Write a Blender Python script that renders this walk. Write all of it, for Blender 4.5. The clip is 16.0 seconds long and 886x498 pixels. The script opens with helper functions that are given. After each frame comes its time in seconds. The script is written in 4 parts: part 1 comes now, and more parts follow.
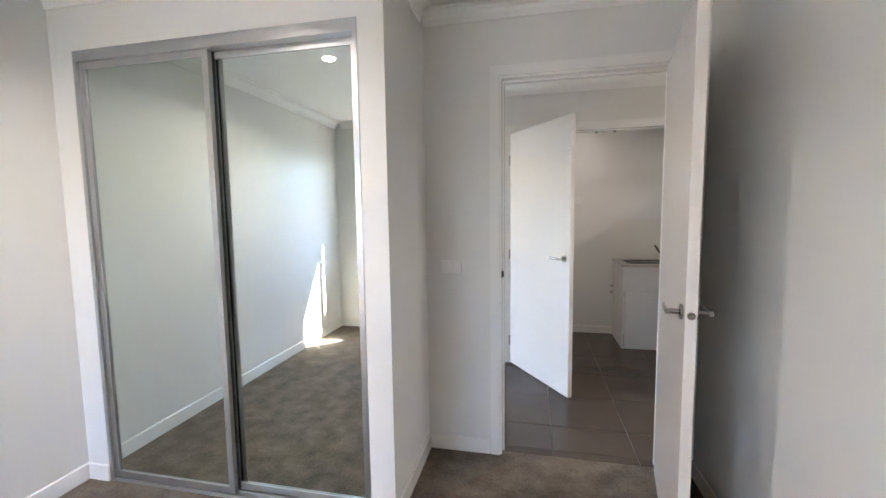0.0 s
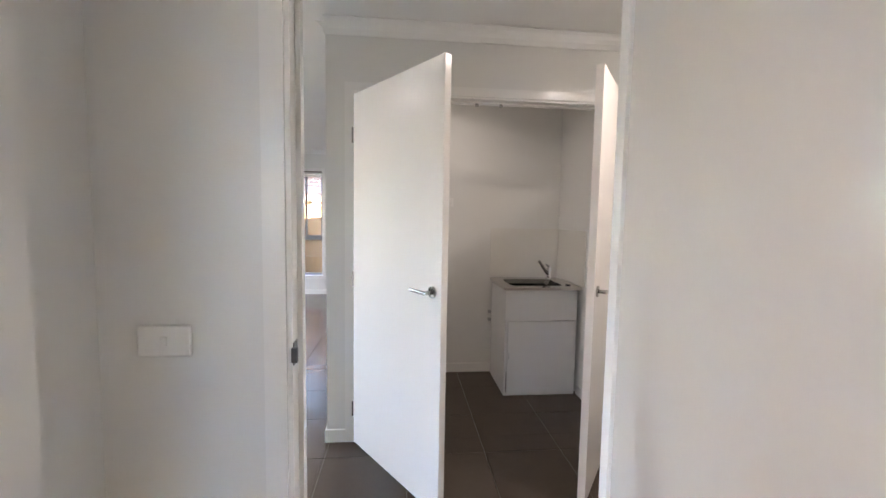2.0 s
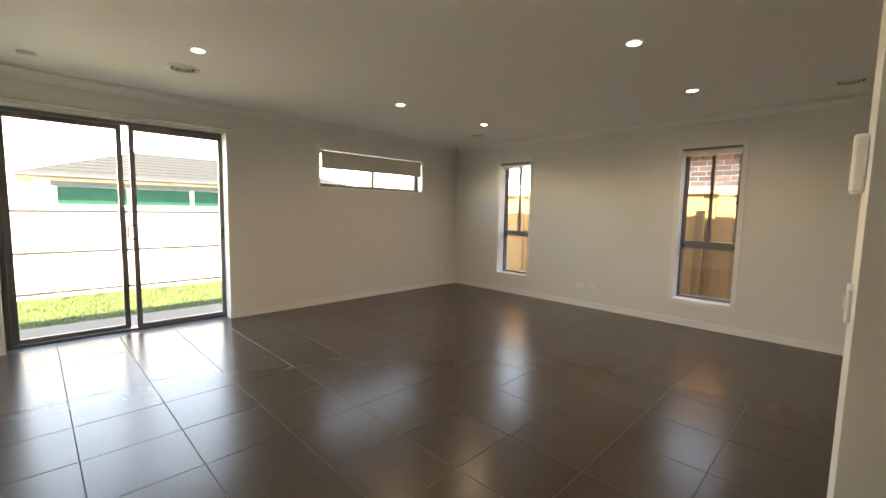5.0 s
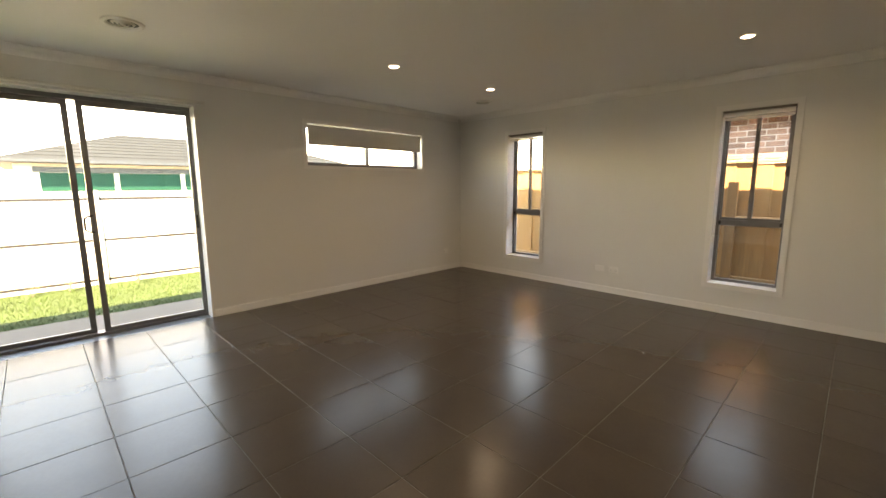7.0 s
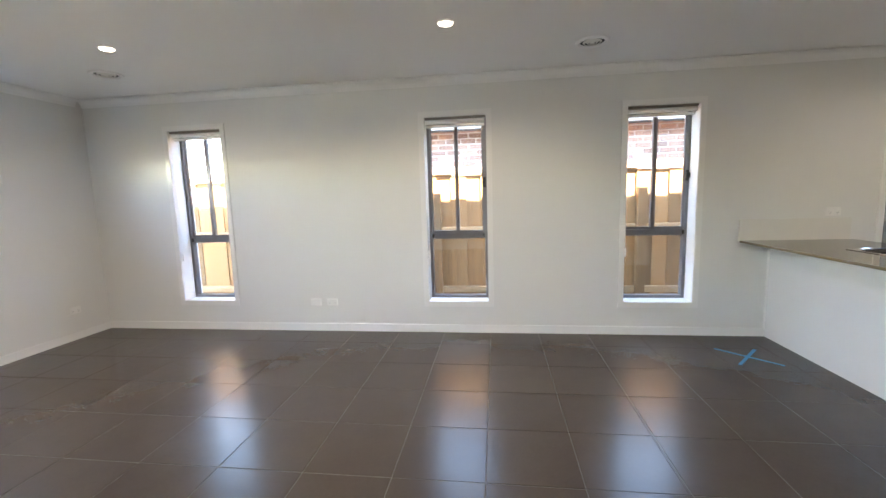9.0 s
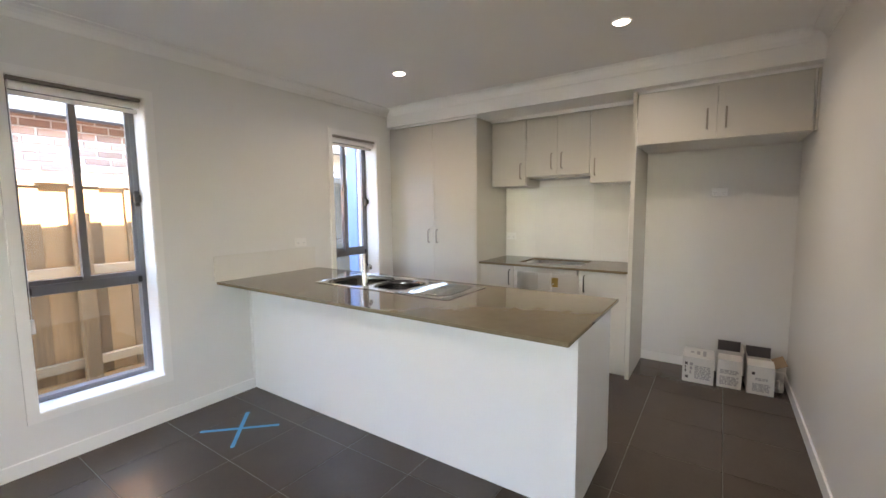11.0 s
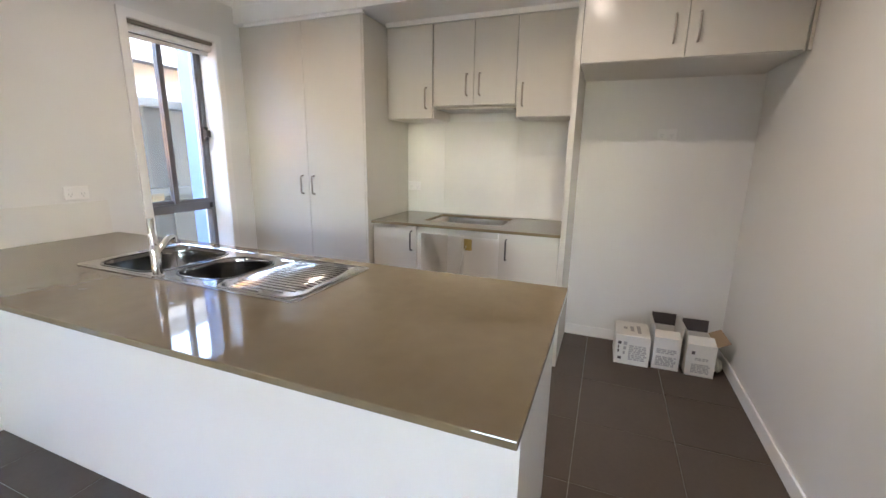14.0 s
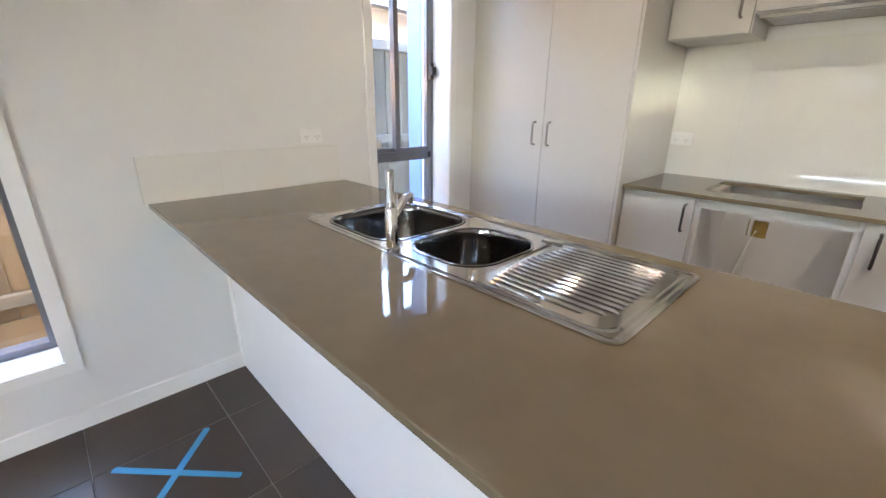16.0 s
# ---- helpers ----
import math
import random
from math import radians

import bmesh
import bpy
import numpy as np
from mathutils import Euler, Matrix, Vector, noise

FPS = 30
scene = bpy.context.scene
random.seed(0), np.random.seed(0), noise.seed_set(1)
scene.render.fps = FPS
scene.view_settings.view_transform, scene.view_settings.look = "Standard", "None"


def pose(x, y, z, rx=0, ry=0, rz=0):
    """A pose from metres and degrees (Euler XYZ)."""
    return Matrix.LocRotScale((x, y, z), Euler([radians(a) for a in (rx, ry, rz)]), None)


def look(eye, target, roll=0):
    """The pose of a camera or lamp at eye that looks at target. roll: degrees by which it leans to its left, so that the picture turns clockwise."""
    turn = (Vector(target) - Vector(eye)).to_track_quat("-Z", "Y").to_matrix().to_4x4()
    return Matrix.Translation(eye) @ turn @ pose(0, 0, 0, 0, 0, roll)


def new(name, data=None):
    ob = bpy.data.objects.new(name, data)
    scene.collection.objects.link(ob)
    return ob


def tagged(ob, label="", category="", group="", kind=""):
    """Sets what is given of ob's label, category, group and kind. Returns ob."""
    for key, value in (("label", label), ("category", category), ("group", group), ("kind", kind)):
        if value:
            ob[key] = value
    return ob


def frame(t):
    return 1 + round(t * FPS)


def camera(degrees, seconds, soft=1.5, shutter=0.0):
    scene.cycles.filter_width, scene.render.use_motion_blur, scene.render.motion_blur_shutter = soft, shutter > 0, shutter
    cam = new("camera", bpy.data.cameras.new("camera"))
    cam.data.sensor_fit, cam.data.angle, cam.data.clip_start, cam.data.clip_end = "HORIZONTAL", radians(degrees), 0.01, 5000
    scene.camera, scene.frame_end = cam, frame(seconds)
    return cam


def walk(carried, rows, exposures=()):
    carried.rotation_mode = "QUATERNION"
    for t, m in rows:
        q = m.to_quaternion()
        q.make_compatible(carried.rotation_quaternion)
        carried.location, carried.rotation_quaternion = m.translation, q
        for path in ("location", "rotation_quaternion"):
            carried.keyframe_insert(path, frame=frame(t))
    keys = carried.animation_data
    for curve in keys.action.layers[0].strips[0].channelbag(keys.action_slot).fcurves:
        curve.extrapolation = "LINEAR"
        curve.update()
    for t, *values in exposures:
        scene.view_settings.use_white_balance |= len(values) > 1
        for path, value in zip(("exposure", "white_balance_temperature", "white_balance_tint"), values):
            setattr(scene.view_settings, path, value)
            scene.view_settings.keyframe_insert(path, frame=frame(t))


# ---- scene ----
PATH = [
    (0, (0.681, 0.463, 1.414), (0.257, 2.409, 1.233), -0.8),
    (0.3, (0.722, 0.617, 1.448), (0.458, 2.591, 1.264), -0.2),
    (0.5, (0.791, 0.685, 1.433), (0.593, 2.669, 1.276), 0.4),
    (1, (0.788, 0.975, 1.414), (0.779, 2.969, 1.262), 1.3),
    (1.5, (0.746, 1.366, 1.413), (0.885, 3.355, 1.256), 1.1),
    (2, (0.773, 1.763, 1.397), (0.971, 3.747, 1.24), 1.0),
    (2.5, (0.778, 2.139, 1.369), (0.993, 4.124, 1.249), 1.2),
    (3, (0.757, 2.505, 1.373), (0.961, 4.492, 1.272), 1.0),
    (3.5, (0.745, 2.815, 1.359), (0.495, 4.797, 1.259), 1.5),
    (4, (0.684, 3.075, 1.363), (-0.196, 4.866, 1.235), 2.4),
    (4.5, (0.509, 3.346, 1.359), (-0.724, 4.913, 1.203), 2.2),
    (5, (0.315, 3.496, 1.355), (-1.09, 4.907, 1.166), 1.1),
    (5.2, (0.24, 3.562, 1.347), (-1.218, 4.917, 1.15), 0.8),
    (7.3, (-0.229, 4.005, 1.388), (-1.597, 5.428, 1.063), -0.5),
    (7.5, (-0.316, 4.104, 1.372), (-1.599, 5.605, 1.057), -0.7),
    (8, (-0.421, 4.408, 1.38), (-1.448, 6.097, 1.076), -0.9),
    (8.5, (-0.542, 4.687, 1.387), (-1.173, 6.565, 1.11), -1.8),
    (9, (-0.531, 5.051, 1.378), (-0.788, 7.018, 1.125), -1.7),
    (9.5, (-0.42, 5.394, 1.408), (-0.11, 7.354, 1.165), -1.2),
    (10, (-0.276, 5.715, 1.415), (0.708, 7.445, 1.214), -1.2),
    (10.2, (-0.154, 5.78, 1.419), (1.024, 7.385, 1.227), -1.1),
    (12.3, (0.335, 6.29, 1.416), (2.218, 6.921, 1.181), -0.5),
    (12.5, (0.416, 6.303, 1.406), (2.309, 6.901, 1.164), -0.6),
    (13, (0.678, 6.245, 1.412), (2.574, 6.824, 1.148), -0.2),
    (13.5, (0.868, 6.244, 1.398), (2.743, 6.858, 1.069), 0.4),
    (14, (1.056, 6.379, 1.375), (2.87, 7.095, 0.933), 0.9),
    (14.5, (1.164, 6.569, 1.325), (2.882, 7.43, 0.769), 1.2),
    (15, (1.289, 6.753, 1.313), (2.882, 7.773, 0.661), 1.4),
    (15.5, (1.35, 6.916, 1.313), (2.819, 8.083, 0.619), 1.5),
    (16, (1.396, 7.057, 1.296), (2.711, 8.413, 0.638), 0.7),
]
BASE_STOPS = 4.5
LAMP_WATTS = 0.22
LED_GLOW = 1.2
cam = camera(94.3, 16.0)
# exposure and white balance along the walk
EXPOSURES = [(0, 1.22, 6650, 17), (1.0, 1.34, 6700, 17), (1.5, 1.32, 6750, 18), (2.2, 1.14, 6850, 19), (2.8, 0.85, 6900, 20), (3.5, 0.75, 6900, 21), (4.0, 0.42, 8000, 19),
             (4.5, 0.12, 10000, 17), (5.0, 0.1, 10500, 18), (7.4, -0.1, 13000, 18), (8.0, 0.28, 14500, 18), (8.5, 0.82, 8500, 15), (9.0, 0.98, 7450, 15),
             (10.0, 1.02, 7550, 17), (12.5, 1.5, 7350, 18), (16, 1.47, 7050, 19)]
walk(cam, [(t, look(eye, target, roll)) for t, eye, target, roll in PATH],
     [(t, s + BASE_STOPS, k, g) for t, s, k, g in EXPOSURES])

# ---- world and sun ----
SUN_TRAVEL = Vector((-1.0, 1.0, -1.65)).normalized()
world = bpy.data.worlds.new("sky")
scene.world = world
world.use_nodes = True
sky = world.node_tree.nodes.new("ShaderNodeTexSky")
sky.sky_type = "NISHITA"
sky.sun_disc = False
sky.dust_density = 0.15
sky.sun_elevation = math.asin(-SUN_TRAVEL.z)
sky.sun_rotation = math.atan2(-SUN_TRAVEL.x, -SUN_TRAVEL.y)
world.node_tree.links.new(sky.outputs[0], world.node_tree.nodes["Background"].inputs[0])
world.node_tree.nodes["Background"].inputs[1].default_value = 0.15
sun_data = bpy.data.lights.new("sun", "SUN")
sun_data.energy, sun_data.angle, sun_data.color = 3.3, radians(0.5), (1.0, 0.94, 0.85)
sun = new("sun", sun_data)
sun.matrix_world = look((0, 0, 30), Vector((0, 0, 30)) + SUN_TRAVEL)

CEIL = 2.50
# The last one, in the laundry, is unseen and added to brighten its walls.
DOWNLIGHTS = [(-3.23, 4.44), (-3.32, 6.44), (-0.83, 6.43), (-3.28, 7.83), (-0.84, 7.88), (2.74, 8.19), (2.80, 6.55),
              (2.05, 3.28), (-0.717, 1.14), (-0.85, 4.38), (1.15, 4.72)]
for lx, ly in DOWNLIGHTS:
    d = bpy.data.lights.new("downlight_lamp", "AREA")
    d.shape, d.size, d.energy, d.color, d.spread = "DISK", 0.075, LAMP_WATTS * {2.74: 0.4, 2.80: 0.82, 1.15: 0.3, -0.717: 2.0}.get(lx, 1.1), (1.0, 0.93, 0.84), radians(150)
    o = new("downlight_lamp", d)
    o.location = (lx, ly, CEIL - 0.012)


# ---- materials ----
def mat(name, color, rough=0.5, metal=0.0, var=0.06, scale=3.0, fine=60.0, bump=0.0, dist=0.002, spec=0.5, coat=0.0, rand=0.0, rvar=0.0):
    """A Principled material with two scales of variation and a fine relief."""
    m = bpy.data.materials.new(name)
    m.use_nodes = True
    nt = m.node_tree
    n, l = nt.nodes, nt.links
    b = n["Principled BSDF"]
    b.inputs["Roughness"].default_value, b.inputs["Metallic"].default_value = rough, metal
    b.inputs["Specular IOR Level"].default_value = spec
    b.inputs["Coat Weight"].default_value = coat
    b.inputs["Coat Roughness"].default_value = 0.06
    co = n.new("ShaderNodeTexCoord")
    big, small = n.new("ShaderNodeTexNoise"), n.new("ShaderNodeTexNoise")
    big.inputs["Scale"].default_value, small.inputs["Scale"].default_value = scale, fine
    big.inputs["Detail"].default_value, small.inputs["Detail"].default_value = 4, 3
    place = co.outputs["Object"]
    if rand:
        own, shift, moved = n.new("ShaderNodeObjectInfo"), n.new("ShaderNodeMath"), n.new("ShaderNodeVectorMath")
        shift.operation = "MULTIPLY"
        shift.inputs[1].default_value = 40.0
        l.new(own.outputs["Random"], shift.inputs[0])
        l.new(place, moved.inputs[0]), l.new(shift.outputs[0], moved.inputs[1])
        place = moved.outputs[0]
    l.new(place, big.inputs[0]), l.new(place, small.inputs[0])
    mix = n.new("ShaderNodeMath")
    mix.operation = "MULTIPLY_ADD"
    mix.inputs[1].default_value = 0.6
    l.new(big.outputs[0], mix.inputs[0])
    half = n.new("ShaderNodeMath")
    half.operation = "MULTIPLY"
    half.inputs[1].default_value = 0.4
    l.new(small.outputs[0], half.inputs[0]), l.new(half.outputs[0], mix.inputs[2])
    fac = mix.outputs[0]
    if rand:
        info = n.new("ShaderNodeObjectInfo")
        add = n.new("ShaderNodeMath")
        add.operation = "MULTIPLY_ADD"
        add.inputs[1].default_value = rand
        l.new(info.outputs["Random"], add.inputs[0]), l.new(fac, add.inputs[2])
        sub = n.new("ShaderNodeMath")
        sub.operation = "SUBTRACT"
        sub.inputs[1].default_value = rand / 2
        l.new(add.outputs[0], sub.inputs[0])
        fac = sub.outputs[0]
    ramp = n.new("ShaderNodeValToRGB")
    e = ramp.color_ramp.elements
    e[0].position, e[1].position = 0.25, 0.75
    e[0].color = (*[max(0, c * (1 - var)) for c in color], 1)
    e[1].color = (*[min(1, c * (1 + var)) for c in color], 1)
    l.new(fac, ramp.inputs[0]), l.new(ramp.outputs[0], b.inputs["Base Color"])
    if rvar:
        rr = n.new("ShaderNodeMapRange")
        rr.inputs["To Min"].default_value, rr.inputs["To Max"].default_value = max(0.01, rough - rvar), rough + rvar
        l.new(big.outputs[0], rr.inputs["Value"]), l.new(rr.outputs[0], b.inputs["Roughness"])
    if bump:
        bp = n.new("ShaderNodeBump")
        bp.inputs["Strength"].default_value, bp.inputs["Distance"].default_value = bump, dist
        l.new(small.outputs[0], bp.inputs["Height"]), l.new(bp.outputs[0], b.inputs["Normal"])
    return m


def glass_mat():
    m = bpy.data.materials.new("window_glass")
    m.use_nodes = True
    n, l = m.node_tree.nodes, m.node_tree.links
    n.remove(n["Principled BSDF"])
    t, g, f, x = (n.new("ShaderNode" + k) for k in ("BsdfTransparent", "BsdfGlossy", "LayerWeight", "MixShader"))
    t.inputs[0].default_value = (0.94, 0.96, 0.95, 1)
    g.inputs["Roughness"].default_value = 0.0
    f.inputs[0].default_value = 0.5
    steep, gloss = n.new("ShaderNodeMath"), n.new("ShaderNodeMath")
    steep.operation, gloss.operation = "POWER", "MULTIPLY_ADD"
    steep.inputs[1].default_value, gloss.inputs[1].default_value, gloss.inputs[2].default_value = 5.0, 0.92, 0.035
    l.new(f.outputs["Facing"], steep.inputs[0]), l.new(steep.outputs[0], gloss.inputs[0])
    l.new(gloss.outputs[0], x.inputs[0]), l.new(t.outputs[0], x.inputs[1]), l.new(g.outputs[0], x.inputs[2])
    l.new(x.outputs[0], n["Material Output"].inputs[0])
    return m


def grain_mat(name, color, var, axis="Z", rough=0.75):
    """Timber with grain stretched along one axis."""
    m = mat(name, color, rough, var=var, scale=1.0, fine=9.0, bump=0.35, dist=0.003, rand=0.5)
    n, l = m.node_tree.nodes, m.node_tree.links
    co = [k for k in n if k.type == "TEX_COORD"][0]
    mp = n.new("ShaderNodeMapping")
    mp.inputs["Scale"].default_value = {"Z": (6, 6, 0.35), "X": (0.35, 6, 6), "Y": (6, 0.35, 6)}[axis]
    moved = [k for k in n if k.type == "VECT_MATH"]
    l.new(moved[0].outputs[0] if moved else co.outputs["Object"], mp.inputs[0])
    for k in n:
        if k.type == "TEX_NOISE":
            l.new(mp.outputs[0], k.inputs[0])
    return m


def emit_mat(name, color, strength):
    m = bpy.data.materials.new(name)
    m.use_nodes = True
    b = m.node_tree.nodes["Principled BSDF"]
    b.inputs["Emission Color"].default_value, b.inputs["Emission Strength"].default_value = (*color, 1), strength
    return m


PAINT = mat("wall_paint", (0.755, 0.748, 0.725), 0.42, var=0.018, scale=1.3, fine=240, bump=0.06, dist=0.0008)
CEILING_PAINT = mat("ceiling_paint", (0.84, 0.835, 0.82), 0.8, var=0.015, scale=1.0, fine=200, bump=0.05, dist=0.0008)
ENAMEL = mat("enamel_paint", (0.86, 0.85, 0.83), 0.2, var=0.015, scale=2.0, fine=90, bump=0.03, dist=0.0005)
DOOR_PAINT = mat("door_enamel", (0.84, 0.80, 0.765), 0.18, var=0.015, scale=2.5, fine=70, bump=0.03, dist=0.0005, spec=0.37)
TILE = mat("floor_tile", (0.070, 0.053, 0.042), 0.25, var=0.09, scale=5, fine=60, spec=0.37, rand=0.25)
GROUT = mat("grout", (0.125, 0.112, 0.10), 0.85, var=0.15, scale=8, fine=200, bump=0.3)
CARPET = mat("carpet", (0.15, 0.124, 0.098), 0.95, var=0.6, scale=8.0, fine=95, bump=0.9, dist=0.006, spec=0.1)
MIRROR = mat("mirror", (0.62, 0.69, 0.665), 0.012, metal=1.0, var=0.004)
SILVER = mat("silver_aluminium", (0.46, 0.47, 0.48), 0.34, metal=0.85, var=0.05, scale=6, fine=150)
DARKALU = mat("grey_window_aluminium", (0.19, 0.19, 0.20), 0.32, metal=0.5, var=0.08, scale=6, fine=90)
# Dark grey that stands in for shade in gaps and recesses.
SHADOWGREY = mat("shade_grey", (0.05, 0.055, 0.055), 0.5, metal=0.4, var=0.1)
GLASS = glass_mat()
STONE = mat("bench_stone", (0.175, 0.137, 0.086), 0.045, var=0.10, scale=14, fine=420, spec=0.5, rvar=0.01)
LAMINATE = mat("cabinet_laminate", (0.60, 0.57, 0.515), 0.2, var=0.015, scale=2, fine=150, bump=0.02, dist=0.0004)
CARCASS = mat("cabinet_board", (0.72, 0.70, 0.665), 0.45, var=0.02, scale=3, fine=120)
WHITEPANEL = mat("white_melamine", (0.78, 0.775, 0.77), 0.24, var=0.012, scale=2, fine=140)
STEEL = mat("brushed_steel", (0.58, 0.565, 0.545), 0.09, metal=1.0, var=0.06, scale=9, fine=260, bump=0.03, dist=0.0003, rvar=0.03)
# Darker than the rim steel: dark reflections in the bowls are put into colour.
SHADEDSTEEL = mat("shaded_bowl_steel", (0.24, 0.235, 0.225), 0.12, metal=1.0, var=0.05, scale=9, fine=200)
CHROME = mat("chrome", (0.78, 0.78, 0.78), 0.07, metal=1.0, var=0.02)
NICKEL = mat("satin_nickel", (0.38, 0.37, 0.36), 0.2, metal=1.0, var=0.04)
BLACK = mat("black_fitting", (0.025, 0.024, 0.024), 0.4, var=0.1)
HANDLE = mat("bronze_nickel_handle", (0.34, 0.30, 0.26), 0.33, metal=0.85, var=0.06)
GUNMETAL = mat("dark_bronze_handle", (0.10, 0.09, 0.085), 0.35, metal=0.7, var=0.06)
PLASTIC = mat("white_plastic", (0.83, 0.82, 0.80), 0.32, var=0.01)
GREYPLASTIC = mat("grey_socket_plastic", (0.42, 0.42, 0.42), 0.4, var=0.03)
GLOSSTILE = mat("glossy_wall_tile", (0.80, 0.782, 0.735), 0.02, var=0.02, scale=3, fine=14, bump=0.015, dist=0.001, spec=0.9)
WTGROUT = mat("wall_tile_grout", (0.70, 0.68, 0.63), 0.8, var=0.05)
BLINDCLOTH = mat("blind_cloth", (0.72, 0.70, 0.65), 0.85, var=0.04, scale=4, fine=400, bump=0.15)
BLINDRAIL = mat("blind_bracket", (0.20, 0.18, 0.155), 0.5, var=0.05)
CARD = mat("white_carton", (0.66, 0.645, 0.615), 0.7, var=0.06, scale=6, fine=80, bump=0.05)
CARDBROWN = mat("brown_board", (0.33, 0.24, 0.16), 0.85, var=0.1, scale=8, fine=120)
CARDDARK = mat("dark_print", (0.06, 0.05, 0.05), 0.6, var=0.1)
INK = mat("grey_print", (0.34, 0.33, 0.33), 0.7, var=0.1)
TAPE = mat("blue_tape", (0.02, 0.24, 0.47), 0.55, var=0.08, scale=20, fine=200, bump=0.1)
YELLOW = mat("yellow_wall_board", (0.40, 0.28, 0.08), 0.8, var=0.35, scale=30, fine=90, bump=0.4)
FENCEWOOD = grain_mat("treated_pine_paling", (0.29, 0.16, 0.066), 0.40)
GREYPALING = grain_mat("weathered_paling", (0.215, 0.19, 0.155), 0.3)
GREYCAP = grain_mat("weathered_capping", (0.36, 0.33, 0.28), 0.2, "X")
FENCERAIL = grain_mat("treated_pine_rail", (0.38, 0.25, 0.135), 0.25, "X")
BRICK = mat("red_brick", (0.30, 0.185, 0.135), 0.85, var=0.3, scale=9, fine=90, bump=0.5, dist=0.004, rand=0.7)
MORTAR = mat("pale_mortar", (0.60, 0.56, 0.50), 0.9, var=0.12, scale=9, fine=150, bump=0.4)
# Blue skylight on a shaded surface, put into the base colour.
SKYLITBLUE = mat("skylit_blue", (0.17, 0.26, 0.46), 0.5, var=0.05)
RENDER = mat("cream_brick", (0.60, 0.55, 0.46), 0.85, var=0.08, scale=3, fine=60, bump=0.3)
ROOF = mat("grey_roof_tile", (0.024, 0.027, 0.029), 0.8, var=0.12, scale=4, fine=50, bump=0.3, spec=0.08)
FASCIA = mat("slate_grey_gutter", (0.035, 0.042, 0.05), 0.45, var=0.06)
GREENPANEL = mat("green_garage_panel", (0.004, 0.045, 0.031), 0.6, var=0.08, spec=0.1)
CREAMFENCE = mat("cream_fence_panel", (0.46, 0.445, 0.41), 0.6, var=0.05, scale=2, fine=60)
# Near-black colour for the shadow gaps of the cream fence.
SHADOWGAP = mat("fence_shadow_gap", (0.02, 0.02, 0.022), 0.6, var=0.05)
GRASSMAT = mat("lawn_blades", (0.026, 0.054, 0.007), 0.9, var=0.45, scale=3, fine=40)
SOIL = mat("dry_ground", (0.17, 0.14, 0.10), 0.95, var=0.3, scale=2, fine=40, bump=0.6, dist=0.02)
LAWNBASE = mat("lawn_ground", (0.022, 0.044, 0.007), 0.95, var=0.4, scale=4, fine=70, bump=0.6, dist=0.02)
CONCRETE = mat("concrete_path", (0.115, 0.10, 0.085), 0.85, var=0.12, scale=3, fine=110, bump=0.3)
LEAF = mat("shrub_leaf", (0.17, 0.20, 0.08), 0.7, var=0.4, scale=20, fine=90)
LED = emit_mat("led_diffuser", (1.0, 0.95, 0.88), LED_GLOW)


# ---- mesh helpers ----
def box(bm, x0, x1, y0, y1, z0, z1, bevel=0.0, seg=1):
    r = bmesh.ops.create_cube(bm, size=1.0)
    vs = r["verts"]
    for v in vs:
        v.co = Vector(((x0 + x1) / 2 + v.co.x * (x1 - x0), (y0 + y1) / 2 + v.co.y * (y1 - y0), (z0 + z1) / 2 + v.co.z * (z1 - z0)))
    if bevel:
        es = list({e for v in vs for e in v.link_edges})
        bmesh.ops.bevel(bm, geom=es, offset=bevel, segments=seg, profile=0.5, affect="EDGES")


def B(*boxes, bevel=0.0, seg=1):
    bm = bmesh.new()
    for b in boxes:
        box(bm, *b, bevel=bevel, seg=seg)
    return bm


def rounded(x0, x1, y0, y1, r, n=5):
    pts = []
    for cx, cy, a0 in ((x1 - r, y1 - r, 0), (x0 + r, y1 - r, 90), (x0 + r, y0 + r, 180), (x1 - r, y0 + r, 270)):
        for i in range(n + 1):
            a = radians(a0 + 90 * i / n)
            pts.append((cx + r * math.cos(a), cy + r * math.sin(a)))
    return pts


def rect(x0, x1, y0, y1):
    return [(x0, y0), (x1, y0), (x1, y1), (x0, y1)]


def slab(outer, holes, d0, d1, put=None, ease=0.0):
    """A plate with holes, drawn in (u, v) and d0 to d1 deep. put maps (u, v, d) to a place."""
    put = put or (lambda u, v, d: (u, v, d))
    bm = bmesh.new()
    loops = []
    for d in (d0, d1):
        edges, rings = [], []
        for ring in [outer] + list(holes):
            vs = [bm.verts.new(put(u, v, d)) for u, v in ring]
            rings.append(vs)
            edges += [bm.edges.new((vs[i], vs[(i + 1) % len(vs)])) for i in range(len(vs))]
        bmesh.ops.triangle_fill(bm, edges=edges, use_beauty=True, use_dissolve=False)
        loops.append(rings)
    for ra, rb in zip(*loops):
        for i in range(len(ra)):
            j = (i + 1) % len(ra)
            bm.faces.new((ra[i], ra[j], rb[j], rb[i]))
    bmesh.ops.recalc_face_normals(bm, faces=bm.faces)
    if ease:
        sharp = [e for e in bm.edges if len(e.link_faces) == 2 and e.calc_face_angle() > 1.0]
        bmesh.ops.bevel(bm, geom=sharp, offset=ease, segments=2, profile=0.5, affect="EDGES")
    return bm


